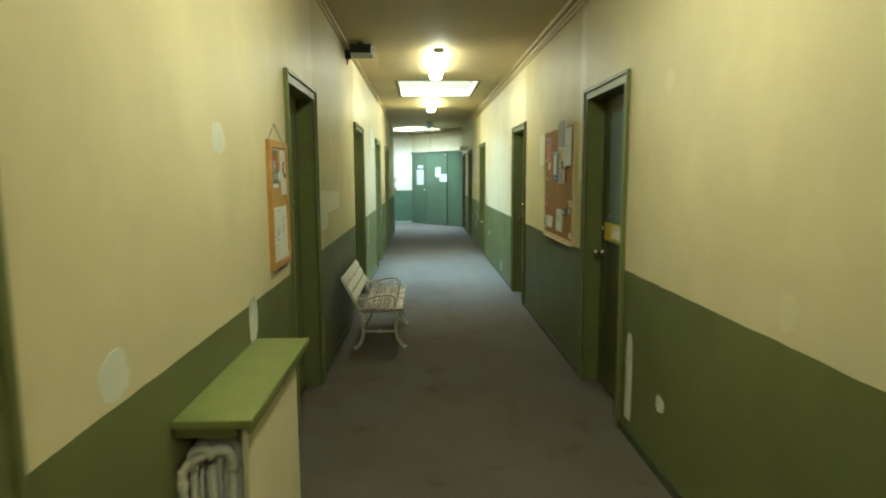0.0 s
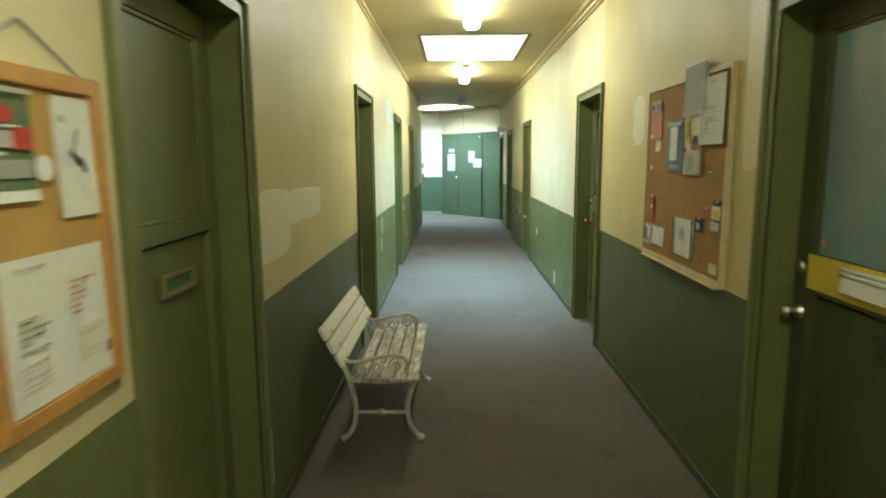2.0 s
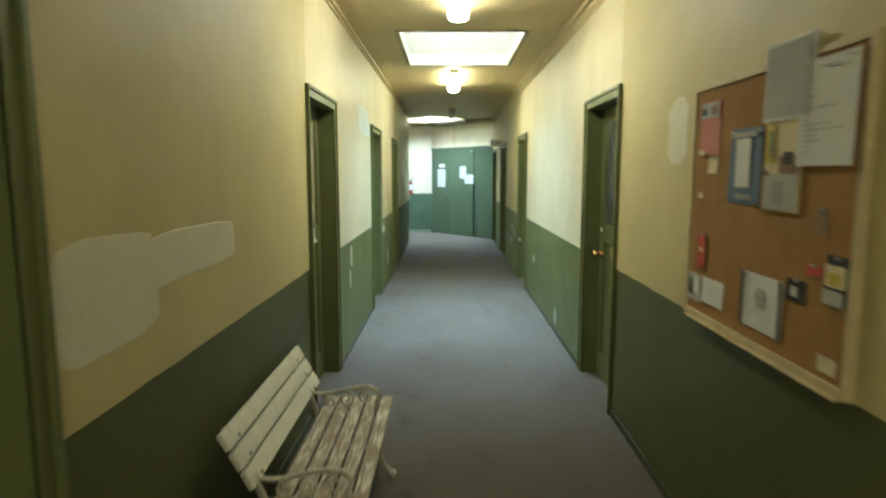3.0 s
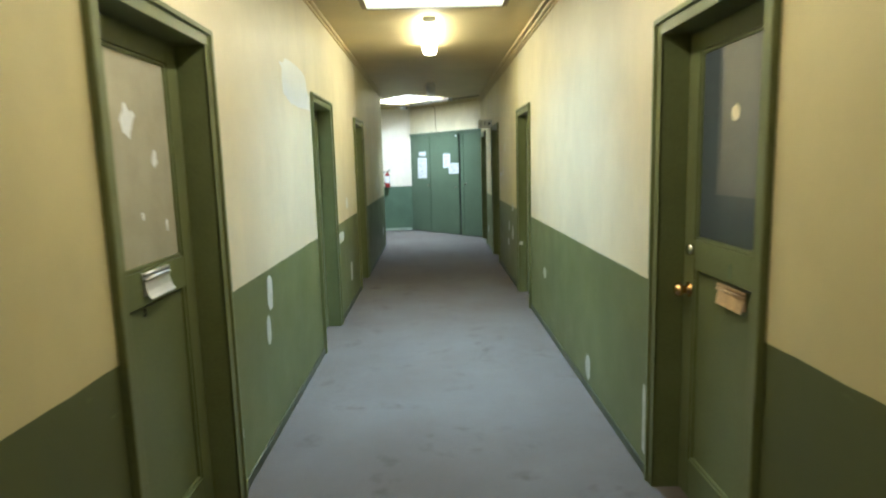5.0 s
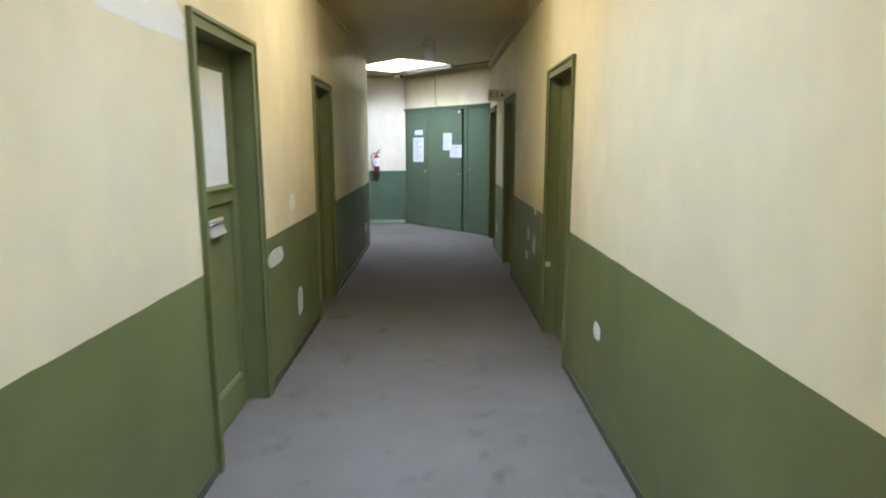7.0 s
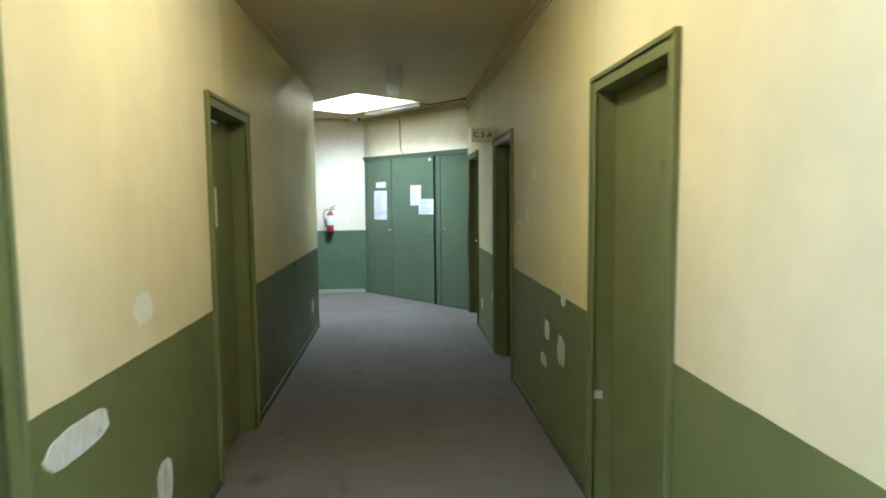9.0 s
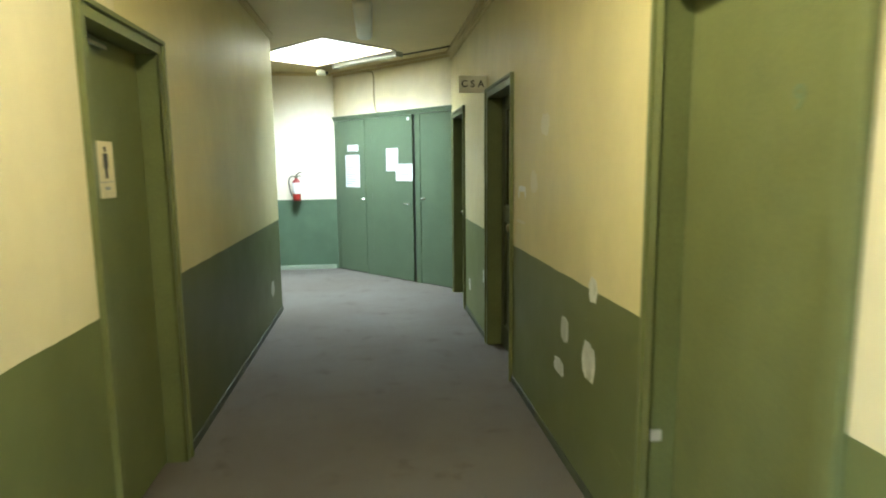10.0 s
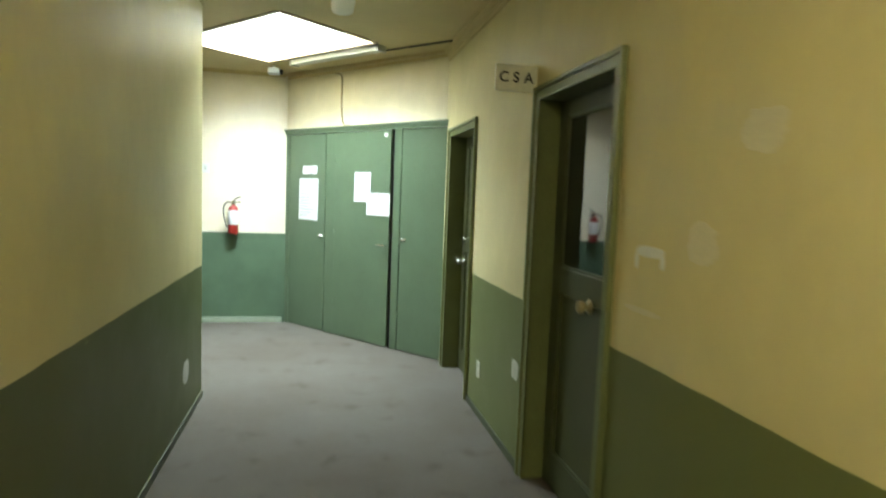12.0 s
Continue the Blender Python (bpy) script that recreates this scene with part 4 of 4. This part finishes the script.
def radiator_section(y):
    bm = bmesh.new()
    for x in (-0.062, 0.0, 0.062):
        add_tube(bm, [(x, y, 0.10), (x, y, 0.62)], 0.015, 8, 1.1)
    add_tube(bm, smooth_path([(-0.064, y, 0.60), (-0.06, y, 0.655), (-0.03, y, 0.672), (0.0, y, 0.665), (0.03, y, 0.672), (0.06, y, 0.655), (0.064, y, 0.60)], 3), 0.020, 8)
    add_tube(bm, [(-0.064, y, 0.115), (0.064, y, 0.115)], 0.020, 8)
    return bm


for k in range(12):
    part("section", radiator_section(k * 0.055), RADIATOR, rad, "", True)
bm = bmesh.new()
add_tube(bm, [(0.0, -0.02, 0.655), (0.0, 0.625, 0.655)], 0.014)
add_tube(bm, [(0.0, -0.02, 0.115), (0.0, 0.625, 0.115)], 0.014)
add_tube(bm, smooth_path([(-0.02, -0.005, 0.655), (-0.05, -0.05, 0.652), (-0.066, -0.07, 0.630), (-0.068, -0.072, 0.58), (-0.068, -0.072, 0.0)], 4), 0.015)
add_lathe(bm, [(0.019, 0), (0.021, 0.004), (0.021, 0.026), (0.019, 0.030)], Matrix.Translation((-0.068, -0.072, 0.575)), 14)
part("pipe", bm, RADIATOR, rad, "", True)
for y in (0.0, 0.605):
    part("foot", boxes(((-0.05, y - 0.012, 0), (0.05, y + 0.012, 0.10)), bevel=0.004), RADIATOR, rad)
cov = stand("radiator_shelf", pose(0, 0, 0), "green painted shelf with overhead light in its colour, on a cream panel over the radiator", "shelf")
part("top", boxes(((XL, 1.50, 0.781), (-0.745, 2.425, 0.807)), bevel=0.004), SHELFGREEN_LIT, cov)
part("lip", boxes(((-0.765, 1.51, 0.758), (-0.752, 2.415, 0.780)), bevel=0.003), SHELFGREEN_LIT, cov)
part("front_panel", boxes(((-0.800, 1.57, 0.0), (-0.782, 2.30, 0.780)), bevel=0.002), PAINT_CREAM, cov, "cream front panel")
for q in (((XL, 1.52, 0.745), (-0.80, 1.545, 0.7805)), ((XL, 2.30, 0.0), (-0.80, 2.318, 0.7805))):
    part("support", boxes(q, bevel=0.002), TRIMGREEN, cov)

# ---- left notice board ----
nb = stand("notice_board", pose(XL, 0, 0), "small oak-framed cork board hung from a string", "notice board")
part("cork", boxes(((0.0, 2.745, 1.08), (0.012, 3.09, 1.695))), CORK_PALE, nb)
bm = boxes(((0.0, 2.728, 1.065), (0.024, 2.760, 1.715)), ((0.0, 3.072, 1.065), (0.024, 3.104, 1.715)), ((0.0, 2.760, 1.065), (0.024, 3.072, 1.10)), ((0.0, 2.760, 1.68), (0.024, 3.072, 1.715)), bevel=0.004)
part("frame", bm, OAK, nb)
bm = bmesh.new()
add_tube(bm, [(0.006, 2.76, 1.712), (0.004, 2.90, 1.80), (0.006, 3.07, 1.712)], 0.0022, 6)
part("string", bm, GREYINK, nb, "", True)
L_FACE = lambda y, z, off=0.013: Matrix.Translation((XL + off, y, z)) @ Matrix.Rotation(radians(90), 4, "Z")
R_FACE = lambda y, z, off=0.016: Matrix.Translation((XR - off, y, z)) @ Matrix.Rotation(radians(-90), 4, "Z")


def flyer(name, face, w, h, label, base, shapes, seed=0):
    """A sheet with plain printed shapes: (material, x0, z0, x1, z1) in parts of its size."""
    sh = paper(name, face, w, h, label, 0, base, 0.004, seed=seed)
    for k, (mt, x0, z0, x1, z1) in enumerate(shapes):
        part("print", boxes(((w * (x0 - 0.5), -0.0075 - k * 0.0004, h * (z0 - 0.5)), (w * (x1 - 0.5), -0.0083 - k * 0.0004, h * (z1 - 0.5)))), mt, sh)
    return sh


def scribble(sh, w, h, mt, x0, z0, x1, z1, n, seed):
    """Rows of short thin strokes, like small writing."""
    rr, bm = random.Random(seed), bmesh.new()
    for k in range(n):
        z = z1 - (z1 - z0) * (k + 0.5) / n
        x = x0
        while x < x1 - 0.02:
            l = rr.uniform(0.03, 0.10)
            e = min(x + l, x1)
            add_box(bm, (w * (x - 0.5), -0.0070, h * (z - 0.5)), (w * (e - 0.5), -0.0077, h * (z - 0.5) + h * (z1 - z0) / n * 0.35))
            x = e + rr.uniform(0.015, 0.05)
            if rr.random() < 0.25:
                break
    part("writing", bm, mt, sh)


poster = flyer("poster", L_FACE(2.832, 1.585), 0.115, 0.175, "small poster in red, green and grey", OLIVE,
      [(RED, 0.08, 0.66, 0.55, 0.82), (PAPER_GREY, 0.1, 0.42, 0.5, 0.58), (RED, 0.5, 0.4, 0.95, 0.62), (GREYINK, 0.1, 0.12, 0.85, 0.3), (PAPER_GREY, 0.0, 0.95, 1.0, 1.0)])
scribble(poster, 0.115, 0.175, PAPER, 0.1, 0.3, 0.9, 0.92, 7, 8)
flyer("paper_strip", L_FACE(2.835, 1.492, 0.015), 0.11, 0.03, "white paper strip on the cork", PAPER, [])
bm = bmesh.new()
add_lathe(bm, [(0.024, 0), (0.024, 0.001)], L_FACE(2.908, 1.535, 0.020) @ Matrix.Rotation(radians(90), 4, "X"), 20)
whole("paper_disc", bm, PAPER, "round white paper on the cork", "paper")
drawing = flyer("drawing", L_FACE(3.010, 1.555), 0.12, 0.235, "white sheet with a small black brush drawing", PAPER, [(PAPER_GREY, 0.08, 0.78, 0.22, 0.84)])
bm = bmesh.new()
add_tube(bm, smooth_path([(0.004, -0.0075, 0.055), (-0.006, -0.0078, 0.03), (-0.014, -0.0078, 0.008), (-0.004, -0.0078, 0.0), (0.012, -0.0078, -0.004), (0.022, -0.0078, -0.03)]), 0.006, 6, 0.2)
add_tube(bm, smooth_path([(-0.020, -0.0075, 0.012), (-0.006, -0.0078, 0.004), (0.006, -0.0078, -0.016)]), 0.005, 6, 0.2)
part("brush_stroke", bm, INK, drawing, "", True)
sheet = flyer("calendar_sheet", L_FACE(2.918, 1.24), 0.298, 0.275, "large white sheet with faint coloured notes", PAPER, [(INK, 0.95, 0.13, 0.98, 0.22)])
scribble(sheet, 0.298, 0.275, GREYINK, 0.12, 0.89, 0.72, 0.95, 1, 1)
scribble(sheet, 0.298, 0.275, OLIVE, 0.12, 0.36, 0.36, 0.60, 5, 2)
scribble(sheet, 0.298, 0.275, YELLOW, 0.12, 0.58, 0.36, 0.62, 1, 3)
scribble(sheet, 0.298, 0.275, PAPER_GREY, 0.10, 0.10, 0.36, 0.32, 5, 4)
scribble(sheet, 0.298, 0.275, PINK, 0.60, 0.50, 0.88, 0.78, 6, 5)
scribble(sheet, 0.298, 0.275, PAPER_CREAM, 0.66, 0.14, 0.92, 0.42, 6, 6)

# ---- right notice board ----
nb = stand("notice_board", pose(XR, 0, 0), "large cork board crowded with leaflets in a pale frame", "notice board")
part("cork", boxes(((0.0, 4.395, 1.00), (-0.014, 5.445, 1.92))), CORK, nb)
bm = boxes(((0.0, 4.372, 0.975), (-0.022, 4.398, 1.940)), ((0.0, 5.440, 0.975), (-0.022, 5.465, 1.940)), ((0.0, 4.398, 0.975), (-0.022, 5.440, 1.003)), ((0.0, 4.398, 1.917), (-0.022, 5.440, 1.940)), bevel=0.003)
part("frame", bm, PINE, nb)
part("chalk_ledge", boxes(((0.0, 4.40, 0.968), (-0.040, 5.42, 0.9745)), bevel=0.002), PINE, nb)


def on_right(name, ya, yb, za, zb, label, base, shapes=(), off=0.016, seed=0, pins=1):
    """A leaflet on the right board, from far edge ya to near edge yb, top za to bottom zb, held by small pins."""
    sh = flyer(name, R_FACE((ya + yb) / 2, (za + zb) / 2, off), abs(ya - yb), abs(za - zb), label, base, shapes, seed)
    w, h = abs(ya - yb), abs(za - zb)
    for k in range(pins):
        bm = bmesh.new()
        x = 0.0 if pins == 1 else (k - 0.5) * w * 0.8
        add_lathe(bm, [(0.005, 0), (0.005, 0.003), (0.003, 0.005), (0.004, 0.009)], Matrix.Translation((x, -0.002, h * 0.45)) @ Matrix.Rotation(radians(90), 4, "X"), 8)
        part("pin", bm, SILVER, sh, "", True)
    return sh


PALEPAPER = surface("pale grey paper", (0.40, 0.41, 0.40), 0.8)
on_right("leaflet", 5.385, 5.205, 1.866, 1.655, "pink and grey leaflet pinned to the cork", PINK, [(GREYINK, 0.05, 0.70, 0.95, 0.98), (INK, 0.1, 0.76, 0.35, 0.88), (BROWNPRINT, 0.6, 0.74, 0.85, 0.9), (PAPER_CREAM, 0.05, 0.0, 0.35, 0.10)], seed=1)
on_right("paper_slip", 5.293, 5.212, 1.645, 1.581, "small cream slip of paper", PAPER_CREAM, seed=2)
on_right("leaflet", 5.112, 4.885, 1.741, 1.473, "blue leaflet with a white middle", BLUE, [(PAPER, 0.25, 0.22, 0.70, 0.86), (PAPER_GREY, 0.1, 0.88, 0.9, 0.95), (GREYINK, 0.3, 0.06, 0.8, 0.13)], seed=3, pins=2)
on_right("leaflet", 4.854, 4.640, 1.745, 1.46, "yellow leaflet with a brown house picture", PAPER_CREAM, [(YELLOW, 0.04, 0.55, 0.30, 0.96), (OLIVE, 0.16, 0.60, 0.26, 0.9), (BROWNPRINT, 0.45, 0.42, 0.92, 0.62), (INK, 0.55, 0.52, 0.8, 0.66), (PAPER_GREY, 0.08, 0.02, 0.95, 0.42), (GREYINK, 0.3, 0.08, 0.62, 0.34), (BROWNPRINT, 0.0, 0.4, 0.2, 0.46)], 0.020, seed=5, pins=2)
on_right("paper_sheet", 4.869, 4.600, 1.991, 1.745, "white-edged grey sheet sticking up above the board", PAPER, [(PALEPAPER, 0.05, 0.05, 0.95, 0.95)], 0.026, seed=6)
sheet = on_right("paper_sheet", 4.658, 4.405, 1.903, 1.603, "large white sheet pinned to the board", PAPER, [(PAPER_GREY, 0.42, 0.90, 0.72, 0.92)], 0.030, seed=7, pins=2)
scribble(sheet, 0.253, 0.30, PAPER_GREY, 0.12, 0.10, 0.85, 0.82, 14, 31)
on_right("leaflet", 5.365, 5.262, 1.334, 1.186, "narrow dark red leaflet", BROWNPRINT, [(RED, 0.25, 0.05, 0.85, 0.95), (PAPER_CREAM, 0.4, 0.5, 0.7, 0.62)], seed=8)
on_right("photo_print", 5.43, 5.300, 1.160, 1.043, "small printed picture in grey", PAPER_GREY, [(OLIVE, 0.1, 0.2, 0.5, 0.8), (PAPER, 0.5, 0.3, 0.9, 0.9), (INK, 0.15, 0.25, 0.35, 0.5)], seed=9)
on_right("paper_slip", 5.292, 5.105, 1.160, 1.056, "white slip of paper", PAPER, seed=10)
# left black strip is the flyer's edge, right one its shadow painted on
fl = on_right("leaflet", 4.960, 4.700, 1.240, 1.050, "white flyer with a grey flower, a dark left edge and a painted shadow at right", PAPER, [(INK, 0.0, 0.0, 0.06, 1.0), (INK, 0.94, 0.0, 1.0, 1.0)], seed=11, pins=2)
bm = bmesh.new()
for k in range(7):
    t = k * math.tau / 7
    add_lathe(bm, [(0.013, 0), (0.013, 0.0008)], Matrix.Translation((0.022 * math.cos(t), -0.0078 - 0.0001 * k, 0.018 + 0.024 * math.sin(t))) @ Matrix.Rotation(radians(90), 4, "X"), 10)
part("print", bm, PAPER_GREY, fl, "grey flower drawing")
bm = bmesh.new()
add_lathe(bm, [(0.012, 0), (0.012, 0.0008)], Matrix.Translation((0, -0.0094, 0.018)) @ Matrix.Rotation(radians(90), 4, "X"), 12)
part("print", bm, GREYINK, fl)
on_right("photo_print", 4.685, 4.585, 1.262, 1.196, "small dark photograph on the cork", INK, [(PAPER_GREY, 0.3, 0.2, 0.65, 0.7), (PAPER, 0.4, 0.3, 0.55, 0.5)], seed=12)
on_right("paper_slip", 4.590, 4.515, 1.318, 1.288, "dark red paper slip on the cork", RED, seed=15)
on_right("leaflet", 4.498, 4.402, 1.358, 1.218, "dark leaflet with a cream picture", INK, [(PAPER_CREAM, 0.05, 0.38, 0.95, 0.82), (YELLOW, 0.2, 0.42, 0.75, 0.66), (PAPER_GREY, 0.0, 0.02, 0.9, 0.32)], seed=13)
on_right("paper_slip", 4.505, 4.425, 1.070, 1.025, "cream slip in the corner of the board", PAPER_CREAM, seed=14)
on_right("paper_slip", 4.562, 4.508, 1.485, 1.405, "faded brown slip on the cork", surface("faded brown paper", (0.27, 0.19, 0.11), 0.8), seed=16)
on_right("paper_slip", 5.372, 5.338, 1.502, 1.480, "tiny torn cream scrap on the cork", PAPER_CREAM, seed=17)


# ---- garden bench ----
bench = stand("garden_bench", pose(0, 0, 0), "low white garden bench with iron scroll arms and worn slats", "bench")
YN, YF = 4.93, 5.80


def bench_end(y):
    bm = bmesh.new()
    P = lambda x, z: (x, y, z)
    add_tube(bm, smooth_path([P(-0.835, 0.012), P(-0.80, 0.035), P(-0.765, 0.10), P(-0.755, 0.20), P(-0.775, 0.31), P(-0.805, 0.41), P(-0.86, 0.52), P(-0.93, 0.655)]),
             [0.020] * 4 + [0.015] * 32, 8)
    add_tube(bm, smooth_path([P(-0.385, 0.012), P(-0.415, 0.035), P(-0.455, 0.10), P(-0.468, 0.20), P(-0.445, 0.30), P(-0.415, 0.365)]), [0.022] * 4 + [0.015] * 22, 8)
    add_tube(bm, [P(-0.785, 0.355), P(-0.6, 0.345), P(-0.41, 0.362)], 0.014)
    add_tube(bm, [P(-0.757, 0.165), P(-0.465, 0.165)], 0.010)
    add_tube(bm, [P(-0.625, 0.165), P(-0.60, 0.165)], 0.019)
    frame_ = part("end_frame", bm, IRON, bench, "white cast-iron end frame", True)
    bm = bmesh.new()
    add_tube(bm, smooth_path([P(-0.845, 0.495), P(-0.805, 0.460), P(-0.735, 0.455), P(-0.63, 0.478), P(-0.535, 0.492), P(-0.485, 0.478), P(-0.465, 0.44), P(-0.475, 0.41), P(-0.455, 0.37)]), 0.0105, 8)
    part("arm_rest", bm, IRON, frame_, "", True)
    bm = bmesh.new()
    for cx, cz, r, turn in ((-0.53, 0.438, 0.040, 1), (-0.63, 0.425, 0.040, -1), (-0.715, 0.413, 0.032, 1)):
        pts = []
        for k in range(22):
            t = k / 21
            rr = r * (1 - 0.78 * t)
            ang = turn * (t * 9.5) + 1.2
            pts.append(P(cx + rr * math.cos(ang), cz + rr * math.sin(ang)))
        add_tube(bm, pts, 0.0058, 6)
    add_tube(bm, smooth_path([P(-0.78, 0.37), P(-0.66, 0.385), P(-0.55, 0.375), P(-0.43, 0.375)]), 0.006, 6)
    part("scrollwork", bm, IRON, frame_, "", True)


bench_end(YN)
bench_end(YF)
for k in range(5):
    x = -0.402 - k * 0.072
    part("seat_slat", boxes(((x, 4.835, 0.371), (x - 0.060, 5.94, 0.390)), bevel=0.005), PEELING, bench, "seat slat with peeling white paint")
tilt = math.atan2(0.13, 0.235)
for k in range(3):
    c = 0.068 + k * 0.083
    ob = part("back_slat", boxes(((-0.011, 4.865, -0.036), (0.011, 5.98, 0.036)), bevel=0.005), WHITEPAINT, bench, "white painted back slat")
    ob.matrix_local = Matrix.Translation((-0.797 - 0.484 * c, 0, 0.418 + 0.875 * c)) @ Matrix.Rotation(-tilt, 4, "Y")
for k in range(3):
    for y in (YN, YF):
        c = 0.068 + k * 0.083
        bm = bmesh.new()
        add_lathe(bm, [(0.008, 0), (0.008, 0.004), (0.003, 0.006)], Matrix.Translation((-0.763 - 0.484 * c, y, 0.424 + 0.875 * c)) @ Matrix.Rotation(radians(90) - tilt, 4, "Y"), 10)
        part("bolt", bm, GREYMETAL, bench)
